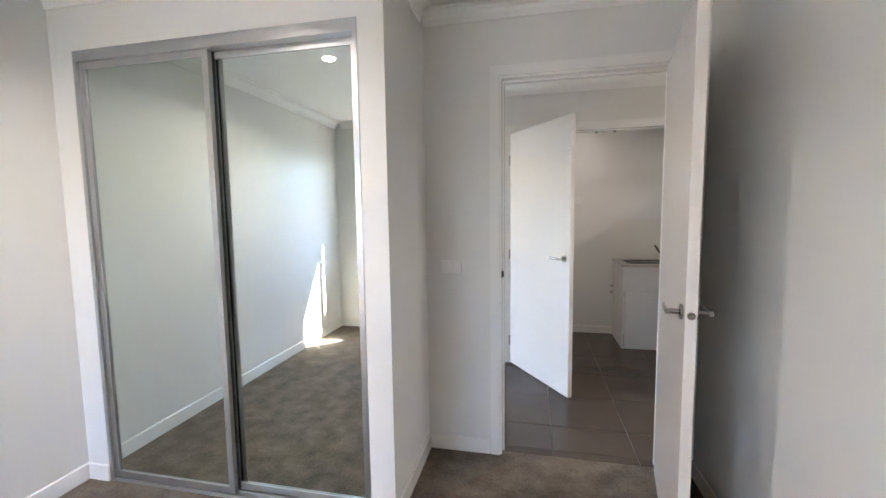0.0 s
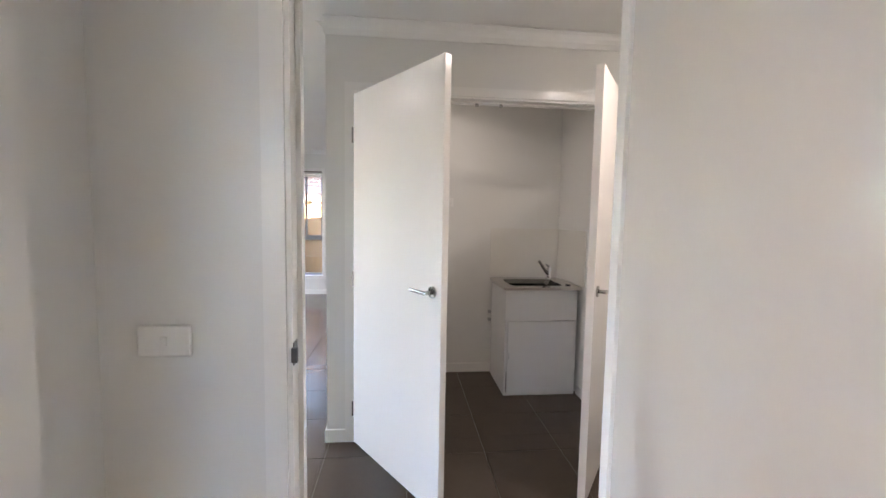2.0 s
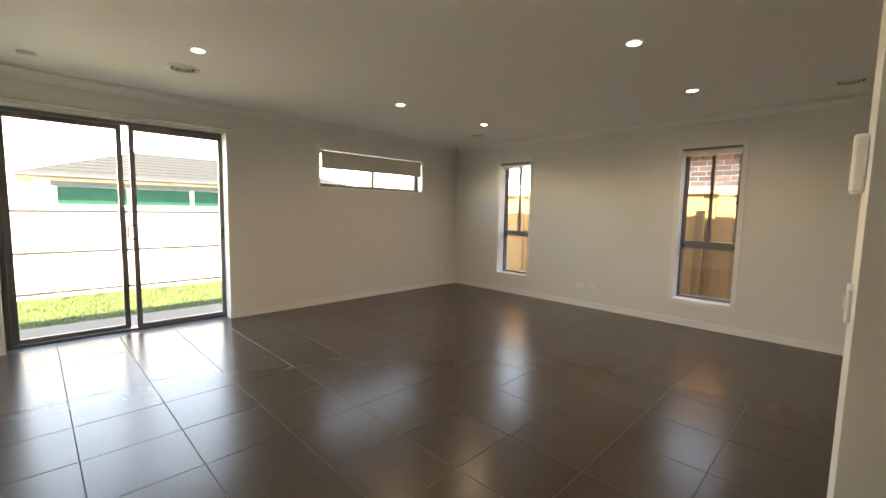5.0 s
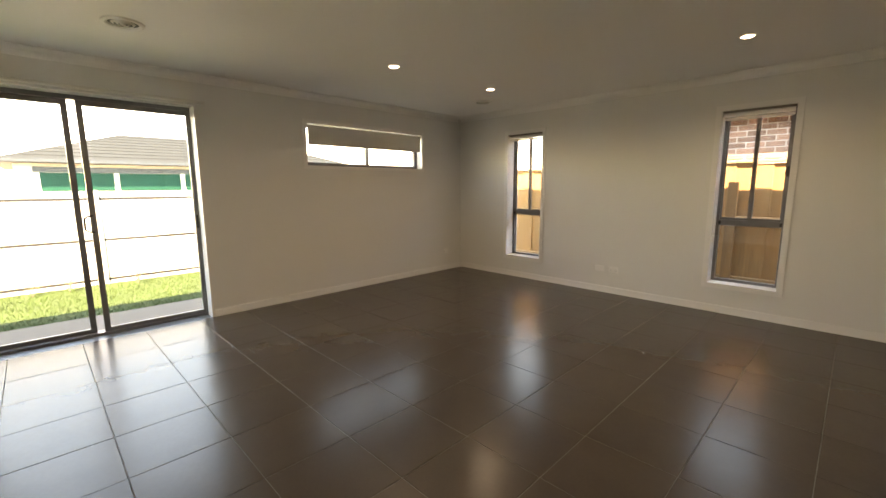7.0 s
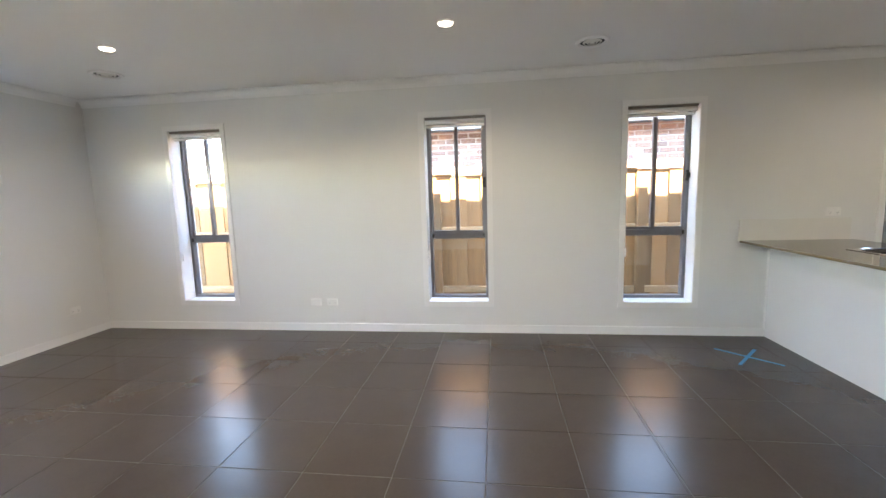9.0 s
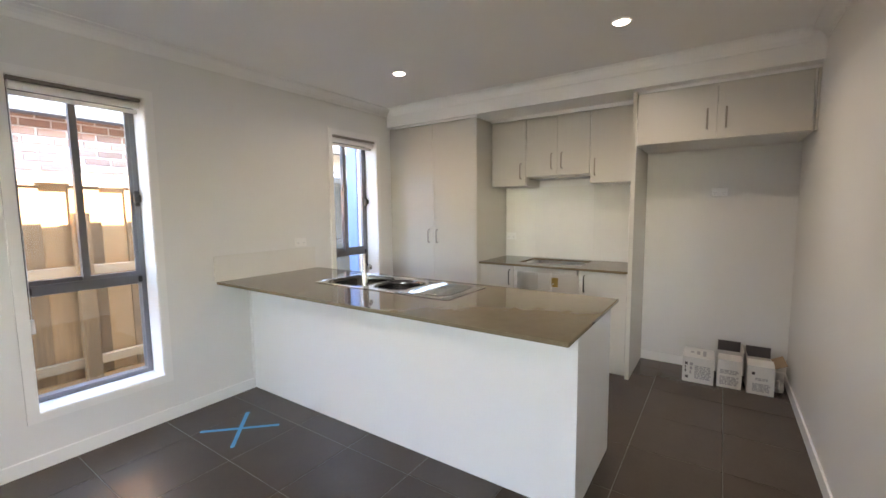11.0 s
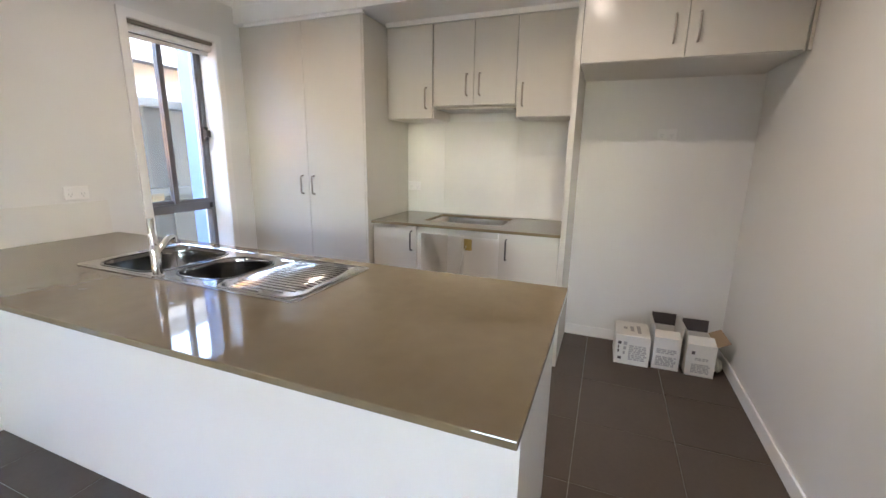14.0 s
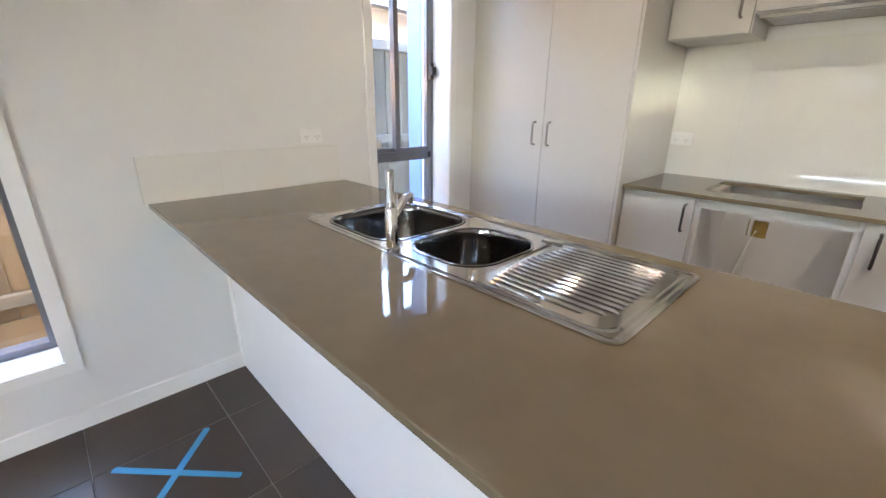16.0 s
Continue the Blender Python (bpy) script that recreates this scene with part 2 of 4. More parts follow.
def loft(bm, rings, close_first=False, close_last=False):
    made = [[bm.verts.new(p) for p in r] for r in rings]
    for a, b in zip(made, made[1:]):
        for i in range(len(a)):
            j = (i + 1) % len(a)
            bm.faces.new((a[i], a[j], b[j], b[i]))
    if close_first:
        bm.faces.new(made[0])
    if close_last:
        bm.faces.new(made[-1])
    bmesh.ops.recalc_face_normals(bm, faces=bm.faces)


def tube(bm, pts, r, n=10, cap=True):
    """A round bar along points; r is one radius or one for each point."""
    pts = [Vector(p) for p in pts]
    rs = r if isinstance(r, (list, tuple)) else [r] * len(pts)
    rings = []
    for i, p in enumerate(pts):
        d = (pts[min(i + 1, len(pts) - 1)] - pts[max(i - 1, 0)]).normalized()
        side = d.cross(Vector((0, 0, 1)) if abs(d.z) < 0.9 else Vector((1, 0, 0))).normalized()
        up = side.cross(d)
        rings.append([p + rs[i] * (math.cos(2 * math.pi * k / n) * side + math.sin(2 * math.pi * k / n) * up) for k in range(n)])
    loft(bm, rings, cap, cap)


def T(pts, r, n=10):
    bm = bmesh.new()
    tube(bm, pts, r, n)
    return bm


def finish(name, bm, material, smooth=False):
    me = bpy.data.meshes.new(name)
    bm.to_mesh(me)
    bm.free()
    me.materials.append(material)
    if smooth:
        for p in me.polygons:
            p.use_smooth = True
        me.set_sharp_from_angle(angle=radians(35))
    return new(name, me)


def part(name, bm, material, parent, label="", smooth=False):
    ob = finish(name, bm, material, smooth)
    ob.parent = parent
    return tagged(ob, label)


def piece(name, mesh, parent, place):
    ob = new(name, mesh)
    ob.parent = parent
    ob.location = place
    return ob


def thing(name, label, category, m=None, group="", kind=""):
    ob = new(name)
    ob.empty_display_size = 0.1
    ob.matrix_world = m if m is not None else Matrix()
    return tagged(ob, label, category, group, kind)


def single(name, bm, material, label, category, group="", kind="", smooth=False):
    return tagged(finish(name, bm, material, smooth), label, category, group, kind)


def structure(name, bm, material, label, category):
    return single(name, bm, material, label, category, kind="structure")


# ---- plan ----
LEFT, FAR = -4.92, 9.095          # inner faces of the living room's outer walls
BACK, SIDE = 4.31, 5.53           # kitchen rear wall, kitchen side wall
HALL_S, HALL_N = 2.86, 4.255      # the hall's two faces
NIB = 0.325
EAST = 3.6
BED_L, BED_R, BED_S, BED_N = -1.66, 1.52, -0.80, 2.755
ROBE, RECESS = 2.12, 0.085
OUT = 0.27                        # outer wall thickness
WINX = [(-3.945, -3.345), (-1.215, -0.61), (0.668, 1.288), (2.815, 3.41)]
WIN_Z = (0.32, 2.14)
SD = (3.28, 5.15, 0.0, 2.20)      # sliding door: y0, y1, z0, z1
HW = (6.325, 8.225, 1.635, 2.165)   # highlight window
BED_WIN = (-1.28, -0.52, 0.92, 2.16)

along_x = lambda u, v, d: (u, d, v)
along_y = lambda u, v, d: (d, u, v)
Z0, Z1 = -0.12, CEIL + 0.12

structure("wall_north", slab(rect(LEFT - OUT, BACK + OUT, Z0, Z1), [rect(a, b, *WIN_Z) for a, b in WINX], FAR, FAR + OUT, along_x), PAINT,
          "white painted outer wall with four tall narrow windows", "wall")
structure("wall_west", slab(rect(HALL_S - 0.11, FAR, Z0, Z1), [rect(SD[0], SD[1], -0.06, SD[3]), rect(*HW)], LEFT - OUT, LEFT, along_y), PAINT,
          "white painted outer wall with sliding door and highlight window", "wall")
structure("wall_kitchen_rear", slab(rect(SIDE - 0.17, FAR, Z0, Z1), [], BACK, BACK + OUT, along_y), PAINT, "white painted kitchen rear wall", "wall")
structure("wall_kitchen_side", slab(rect(NIB, BACK, Z0, Z1), [], SIDE - 0.17, SIDE, along_x), PAINT, "plain white painted wall beside the kitchen", "wall")
structure("wall_nib", slab(rect(HALL_N, SIDE - 0.17, Z0, Z1), [], NIB, NIB + 0.135, along_y), PAINT, "white painted end wall of the laundry", "wall")
LDRY = (0.479, 2.16, 2.118)
structure("wall_laundry_front", slab(rect(NIB + 0.135, EAST, Z0, Z1), [rect(LDRY[0], LDRY[1], -0.06, LDRY[2])], HALL_N, HALL_N + 0.09, along_x), PAINT,
          "white hall wall with the wide laundry opening", "wall")
structure("wall_laundry_side", slab(rect(HALL_N + 0.09, SIDE - 0.17, Z0, Z1), [], 2.18, 2.27, along_y), PAINT, "white painted laundry side wall", "wall")
structure("wall_hall_end", slab(rect(HALL_S - 0.11, HALL_N + 0.09, Z0, Z1), [], EAST, EAST + 0.1, along_y), PAINT, "white painted wall closing the hall", "wall")
BD = (0.498, 1.375, 2.138)         # bedroom door opening
structure("wall_bedroom_door", slab(rect(LEFT, EAST, Z0, Z1), [rect(BD[0], BD[1], -0.06, BD[2])], BED_N, HALL_S, along_x), PAINT,
          "white painted wall with the bedroom doorway", "wall")
structure("wall_bedroom_east", slab(rect(BED_S, BED_N, Z0, Z1), [], BED_R, BED_R + 0.1, along_y), PAINT, "white painted bedroom wall behind the door", "wall")
structure("wall_bedroom_west", slab(rect(BED_S, BED_N, Z0, Z1), [], BED_L - 0.1, BED_L, along_y), PAINT, "white painted bedroom wall", "wall")
structure("wall_bedroom_south", slab(rect(BED_L - 0.1, BED_R + 0.1, Z0, Z1), [rect(*BED_WIN)], BED_S - OUT, BED_S, along_x), PAINT,
          "white painted bedroom window wall", "wall")
RO = (-1.52, -0.032, 2.22)        # wardrobe opening
structure("wall_wardrobe_front", slab(rect(BED_L, RECESS, Z0, Z1), [rect(RO[0], RO[1], -0.06, RO[2])], ROBE, ROBE + 0.09, along_x), PAINT,
          "white painted wardrobe front with mirror door opening", "wall")
structure("wall_wardrobe_return", slab(rect(ROBE + 0.09, BED_N, Z0, Z1), [], RECESS - 0.09, RECESS, along_y), PAINT, "white painted wardrobe return wall", "wall")
structure("ceiling_living", B((LEFT - OUT, BACK + OUT, HALL_S - 0.05, FAR + OUT, CEIL, CEIL + 0.1)), CEILING_PAINT, "flat white plasterboard ceiling", "ceiling")
structure("ceiling_bedroom", B((BED_L - 0.1, BED_R + 0.1, BED_S - OUT, HALL_S - 0.051, CEIL, CEIL + 0.1)), CEILING_PAINT, "flat white bedroom ceiling", "ceiling")
# Second box: unseen overhang, added to shade the fence beyond window 4.
structure("roof_slab", B((LEFT - OUT - 0.03, 9.5, BED_S - 0.30, FAR + 0.71, CEIL + 0.13, CEIL + 0.25), (3.3, 9.5, FAR + 0.71, FAR + 1.2, CEIL + 0.13, CEIL + 0.25)), FASCIA, "grey eaves and roof edge of the house, with an added shading overhang", "roof")
structure("bulkhead", B((3.60, BACK, SIDE, FAR, 2.312, CEIL)), CEILING_PAINT, "white plasterboard bulkhead over the kitchen cupboards", "bulkhead")
structure("floor_carpet", B((BED_L, BED_R, BED_S, BED_N + 0.03, -0.1, 0.004)), CARPET, "brown-grey cut pile carpet", "carpet")


def cove(name, a, b, nx, ny, w=0.075, z=CEIL):
    """A concave cornice from a to b; (nx, ny) points into the room."""
    bm = bmesh.new()
    prof = [(0, 0), (0, -w), (0.006, -w)] + [(0.008 + (w - 0.014) * (1 - math.cos(radians(t))), -w + (w - 0.006) * math.sin(radians(t))) for t in (8, 25, 45, 65, 85)] + [(w, -0.006), (w, 0)]
    rings = [[(p[0] + nx * u, p[1] + ny * u, z + v) for u, v in prof] for p in (a, b)]
    loft(bm, rings, True, True)
    return single(name, bm, CEILING_PAINT, "white coved plaster cornice", "cornice", kind="structure")


E_ = 0.001
for a, b, nx, ny in (((LEFT + E_, FAR), (3.6, FAR), 0, -1), ((LEFT, HALL_S), (LEFT, FAR - 0.076), 1, 0), ((3.60, SIDE + 0.076), (3.60, FAR - 0.076), -1, 0),
                     ((NIB, SIDE), (3.60, SIDE), 0, 1), ((NIB, HALL_N), (NIB, SIDE), -1, 0), ((NIB, HALL_N), (EAST, HALL_N), 0, -1), ((LEFT + 0.076, HALL_S), (EAST, HALL_S), 0, 1),
                     ((RECESS + E_, BED_N), (BED_R, BED_N), 0, -1), ((RECESS, ROBE), (RECESS, BED_N - 0.076), 1, 0), ((BED_L, ROBE), (RECESS, ROBE), 0, -1),
                     ((BED_R, BED_S), (BED_R, BED_N - 0.076), -1, 0), ((BED_L, BED_S), (BED_L, ROBE - 0.076), 1, 0), ((BED_L + 0.076, BED_S), (BED_R - 0.076, BED_S), 0, 1)):
    cove("cornice", a, b, nx, ny)


def skirting(x0, x1, y0, y1, h=0.082):
    bm = bmesh.new()
    box(bm, x0, x1, y0, y1, -0.02, h)
    top = [e for e in bm.edges if all(v.co.z > h - 0.001 for v in e.verts)]
    bmesh.ops.bevel(bm, geom=top, offset=0.004, segments=1, affect="EDGES")
    return structure("baseboard", bm, ENAMEL, "white painted timber skirting board", "skirting board")


K = 0.012
skirting(LEFT, 1.93, FAR - K, FAR)
skirting(LEFT, LEFT + K, SD[1] + 0.02, FAR - K)
skirting(LEFT, LEFT + K, HALL_S + K, SD[0] - 0.02)
skirting(LEFT, BD[0] - 0.06, HALL_S, HALL_S + K)
skirting(BD[1] + 0.06, EAST, HALL_S, HALL_S + K)
skirting(NIB - K, NIB, HALL_N - K, SIDE + K)
skirting(NIB, LDRY[0] - 0.045, HALL_N - K, HALL_N)
skirting(LDRY[1] + 0.045, EAST, HALL_N - K, HALL_N)
skirting(NIB, BACK, SIDE, SIDE + K)
skirting(BACK - K, BACK, SIDE + K, 6.59)
skirting(NIB + 0.135, 1.585, SIDE - 0.17 - K, SIDE - 0.17)
skirting(2.18 - K, 2.18, HALL_N + 0.09, 4.85)
skirting(RECESS, BD[0] - 0.05, BED_N - K, BED_N, 0.092)
skirting(RECESS, RECESS + K, ROBE, BED_N - K, 0.092)
skirting(BED_R - K, BED_R, BED_S, BED_N, 0.092)
skirting(BED_L, BED_L + K, BED_S + K, ROBE - K, 0.092)
skirting(BED_L, RO[0], ROBE - K, ROBE, 0.092)
skirting(RO[1], RECESS + K, ROBE - K, ROBE, 0.092)
skirting(BED_L, BED_R - K, BED_S, BED_S + K, 0.092)


# ---- windows ----
def architrave(parent, u0, u1, v0, v1, d0, d1, put, w=0.05):
    bm = slab(rect(u0 - w, u1 + w, v0 - w, v1 + w), [rect(u0, u1, v0, v1)], d0, d1, put)
    part("architrave", bm, ENAMEL, parent, "white painted timber architrave")


def reveal(parent, u0, u1, v0, v1, d0, d1, put, t=0.004):
    part("reveal", slab(rect(u0, u1, v0, v1), [rect(u0 + t, u1 - t, v0 + t, v1 - t)], d0, d1, put), ENAMEL, parent, "white painted window reveal")


def tall_window(k, u0, u1, bed=False):
    v0, v1 = WIN_Z
    w = thing("window_%d" % k, "tall narrow grey aluminium window with white timber reveal", "window", kind="structure")
    architrave(w, u0, u1, v0, v1, FAR - 0.014, FAR - 0.001, along_x)
    reveal(w, u0, u1, v0, v1, FAR - 0.006, FAR + 0.152, along_x)
    f0, f1 = FAR + 0.155, FAR + 0.215
    zt = 0.975
    part("window_frame", slab(rect(u0, u1, v0, v1), [rect(u0 + 0.032, u1 - 0.032, v0 + 0.032, zt - 0.03), rect(u0 + 0.032, u1 - 0.032, zt + 0.03, v1 - 0.032)], f0, f1, along_x), DARKALU, w, "dark grey aluminium frame")
    mid = (u0 + u1) / 2 - 0.005
    for a, b, d in ((u0 + 0.032, mid + 0.018, f0 + 0.026), (mid - 0.018, u1 - 0.032, f0 + 0.004)):
        s = part("sash", slab(rect(a, b, zt + 0.03, v1 - 0.032), [rect(a + (0.012 if a < mid - 0.1 else 0.036), b - (0.036 if a < mid - 0.1 else 0.022), zt + 0.055, v1 - 0.05)], d, d + 0.018, along_x), DARKALU, w, "dark grey sliding sash")
        p = part("pane", B((a + 0.012, b - 0.012, d + 0.007, d + 0.011, zt + 0.04, v1 - 0.045)), GLASS, s, "clear glass pane")
        p.visible_shadow = False
    p = part("pane", B((u0 + 0.03, u1 - 0.03, f0 + 0.022, f0 + 0.026, v0 + 0.03, zt - 0.028)), GLASS, w, "clear glass pane")
    p.visible_shadow = False
    part("latch", B((u1 - 0.044, u1 - 0.014, f0 - 0.026, f0 + 0.004, 1.46, 1.56), (u1 - 0.05, u1 - 0.012, f0 - 0.05, f0 - 0.02, 1.485, 1.535), bevel=0.004), BLACK, w, "black window latch")
    part("latch", B((u1 - 0.05, u1 - 0.028, f0 - 0.014, f0 + 0.002, zt - 0.02, zt + 0.02), bevel=0.004), BLACK, w, "small black catch")
    part("keeper", B((u0 + 0.026, u0 + 0.05, f0 - 0.012, f0 + 0.002, zt - 0.02, zt + 0.02), bevel=0.004), BLACK, w, "small black catch")
    # rolled-up blind under the head of the reveal
    b = thing("roller_blind", "white roller blind fully rolled up inside a window head", "roller blind", pose((u0 + u1) / 2, FAR + 0.03, v1 - 0.02), group="rolled blinds")
    h = (u1 - u0) / 2 - 0.012
    part("bracket_rail", B((-h, h, -0.028, 0.03, -0.004, 0.016), bevel=0.002), BLINDRAIL, b, "brown-grey top rail")
    part("roll", T([(-h + 0.006, 0, -0.026), (h - 0.006, 0, -0.026)], 0.022, 14), PLASTIC, b, "rolled white cloth", smooth=True)
    part("bottom_bar", B((-h + 0.008, h - 0.008, 0.018, 0.026, -0.075, -0.05), bevel=0.003), PLASTIC, b, "white bottom bar")
    if k != 4:
        part("chain_holder", B((-h - 0.006, -h + 0.012, -0.024, -0.002, -1.36, -1.28), bevel=0.004), PLASTIC, b, "white chain tensioner")
        part("chain", T([(-h + 0.003, -0.012, -0.02), (-h + 0.003, -0.012, -1.3)], 0.0018, 5), PLASTIC, b, "thin bead chain")


for k, (a, b) in enumerate(WINX):
    tall_window(k + 1, a, b)


def highlight_window():
    y0, y1, z0, z1 = HW
    w = thing("window_5", "wide low highlight window with grey aluminium frame", "window", kind="structure")
    reveal(w, y0, y1, z0, z1, LEFT - 0.112, LEFT + 0.003, along_y, 0.014)
    architrave(w, y0, y1, z0, z1, LEFT + 0.001, LEFT + 0.010, along_y, 0.028)
    f1, f0 = LEFT - 0.115, LEFT - 0.165
    m = 7.30
    part("window_frame", slab(rect(y0, y1, z0, z1), [rect(y0 + 0.03, y1 - 0.03, z0 + 0.03, z1 - 0.03)], f0, f1, along_y), DARKALU, w, "dark grey aluminium frame")
    for a, b, d in ((y0 + 0.03, m + 0.02, f0 + 0.006), (m - 0.02, y1 - 0.03, f0 + 0.027)):
        s = part("sash", slab(rect(a, b, z0 + 0.03, z1 - 0.03), [rect(a + 0.045, b - 0.045, z0 + 0.06, z1 - 0.05)], d, d + 0.018, along_y), DARKALU, w, "dark grey sliding sash")
        p = part("pane", B((d + 0.007, d + 0.011, a + 0.02, b - 0.02, z0 + 0.04, z1 - 0.04)), GLASS, s, "clear glass pane")
        p.visible_shadow = False
    b = thing("roller_blind", "grey-beige roller blind half drawn over the highlight window", "roller blind", pose(LEFT - 0.022, (y0 + y1) / 2, z1 - 0.045))
    h = (y1 - y0) / 2 - 0.036
    part("roll", T([(0, -h, 0), (0, h, 0)], 0.018, 14), PLASTIC, b, "white roll", smooth=True)
    for e in (-1, 1):
        part("bracket", B((-0.02, 0.02, min(e * h, e * (h + 0.02)), max(e * h, e * (h + 0.02)), -0.02, 0.03)), PLASTIC, b, "white end bracket")
    part("cloth", B((0.0185, 0.0205, -h, h, -0.20, 0.012)), BLINDCLOTH, b, "grey-beige cloth")
    part("bottom_bar", B((0.012, 0.026, -h, h, -0.222, -0.198), bevel=0.003), BLINDCLOTH, b, "cloth-covered bottom bar")


highlight_window()


def sliding_door():
    y0, y1, z0, z1 = SD
    w = thing("door_1", "closed grey aluminium glass sliding door to the garden", "sliding door", kind="structure")
    a0, a1 = LEFT - 0.255, LEFT - 0.15
    ye = y1 - 0.004
    part("door_frame", slab(rect(y0, ye, -0.03, z1), [rect(y0 + 0.035, ye - 0.014, 0.024, z1 - 0.04)], a0, a1, along_y), DARKALU, w, "dark grey aluminium frame")
    for v in ((ye, y1 + 0.012, 0.0, z1), (y0 - 0.016, y0, 0.0, z1), (y0 - 0.016, y1 + 0.012, z1 - 0.004, z1 + 0.012)):
        part("reveal", B((a1 + 0.001, LEFT + 0.004, *v), bevel=0.001), ENAMEL, w, "white painted timber reveal")
    part("sill", B((a1 + 0.001, LEFT - 0.001, y0 + 0.001, ye - 0.001, -0.05, -0.001)), DARKALU, w, "dark grey sill")
    for a, b, d, s0, s1 in ((y0 + 0.035, 4.205, a0 + 0.015, 0.05, 0.046), (4.258, ye - 0.012, a1 - 0.045, 0.046, 0.026)):
        s = part("sliding_panel", slab(rect(a, b, 0.024, z1 - 0.04), [rect(a + s0, b - s1, 0.062, z1 - 0.085)], d, d + 0.03, along_y), DARKALU, w, "dark grey panel frame")
        p = part("pane", B((d + 0.012, d + 0.017, a + s0 - 0.012, b - s1 + 0.012, 0.05, z1 - 0.075)), GLASS, s, "clear glass pane")
        p.visible_shadow = False
    part("handle", T([(a1 + 0.004, 4.275, 0.985), (a1 + 0.016, 4.235, 0.99), (a1 + 0.018, 4.212, 1.01), (a1 + 0.018, 4.212, 1.11), (a1 + 0.016, 4.235, 1.13), (a1 + 0.004, 4.275, 1.135)], 0.0085, 8), BLACK, w, "dark bow handle", smooth=True)
    part("handle_plate", B((a1 - 0.016, a1 + 0.008, 4.266, 4.29, 0.96, 1.16), bevel=0.003), DARKALU, w, "grey handle plate")
    part("lock", B((a1 - 0.014, a1 + 0.006, ye - 0.034, ye - 0.014, 0.96, 1.10), bevel=0.003), BLACK, w, "black lock")
    part("lintel_rail", B((LEFT + 0.004, LEFT + 0.05, y0 - 0.06, y1 + 0.09, z1 + 0.02, z1 + 0.045), bevel=0.004), BLINDCLOTH, w, "slim blind rail over the door")


sliding_door()


def bedroom_window():
    x0, x1, z0, z1 = BED_WIN
    w = thing("window_6", "two-pane bedroom window in grey aluminium frame", "window", kind="structure")
    architrave(w, x0, x1, z0, z1, BED_S + 0.001, BED_S + 0.014, along_x)
    reveal(w, x0, x1, z0, z1, BED_S - 0.158, BED_S + 0.006, along_x)
    m = -1.0
    part("window_frame", slab(rect(x0, x1, z0, z1), [rect(x0 + 0.03, m - 0.02, z0 + 0.04, z1 - 0.03), rect(m + 0.02, x1 - 0.03, z0 + 0.04, z1 - 0.03)], BED_S - 0.21, BED_S - 0.16, along_x), DARKALU, w, "dark grey aluminium frame")
    for a, b in ((x0 + 0.02, m - 0.01), (m + 0.01, x1 - 0.02)):
        p = part("pane", B((a, b, BED_S - 0.188, BED_S - 0.183, z0 + 0.03, z1 - 0.02)), GLASS, w, "clear glass pane")
        p.visible_shadow = False


bedroom_window()


# ---- doors ----
def lever_set(door, x, z, t, sides=(-1, 1), point=-1):
    """Lever furniture on both faces of a leaf that lies along x, t thick about y = 0."""
    for s in sides:
        y = s * t / 2
        h = part("handle", T([(x, y, z), (x, y + s * 0.009, z)], 0.027, 20), NICKEL, door, "satin nickel lever handle", smooth=True)
        part("spindle", T([(x, y + s * 0.008, z), (x, y + s * 0.048, z)], 0.0095, 12), NICKEL, h, smooth=True)
        bm = bmesh.new()
        rings = []
        for u, w_, hh, dy in ((0.012, 0.008, 0.0095, 0.047), (-0.02, 0.0085, 0.0095, 0.05), (-0.07, 0.007, 0.009, 0.049), (-0.118, 0.005, 0.0085, 0.044)):
            cx, cy = x + point * -u, y + s * dy
            rings.append([(cx, cy + w_ * math.cos(a), z + hh * math.sin(a)) for a in [2 * math.pi * k / 12 for k in range(12)]])
        loft(bm, rings, True, True)
        part("lever", bm, NICKEL, h, smooth=True)


def leaf(name, label, width, height, m, handle_z=1.03, hinges=True, kind="structure", t=0.036, point=-1, sides=(-1, 1), knuckle=0):
    """A flush door leaf: the hinge line is x = 0, the leaf runs to x = width."""
    d = thing(name, label, "door", m, kind=kind)
    part("leaf", B((0.0, width, -t / 2, t / 2, 0.012, height), bevel=0.0015), DOOR_PAINT, d, "flush white semi-gloss door leaf")
    lever_set(d, width - 0.06, handle_z, t, sides, point)
    if len(sides) == 2:
        part("latch_plate", T([(width - 0.001, 0, handle_z), (width + 0.002, 0, handle_z)], 0.0125, 18), NICKEL, d, "round nickel latch plate")
    if len(sides) == 2:
        part("latch_bolt", T([(width, 0, handle_z), (width + 0.009, 0, handle_z)], 0.0075, 10), NICKEL, d)
    k = knuckle or sides[0]
    for z in (0.22, 1.02, 1.86):
        part("hinge", T([(-0.004, k * (t / 2 + 0.003), z - 0.045), (-0.004, k * (t / 2 + 0.003), z + 0.045)], 0.0065, 10), NICKEL, d, "nickel butt hinge", smooth=True)
    return d


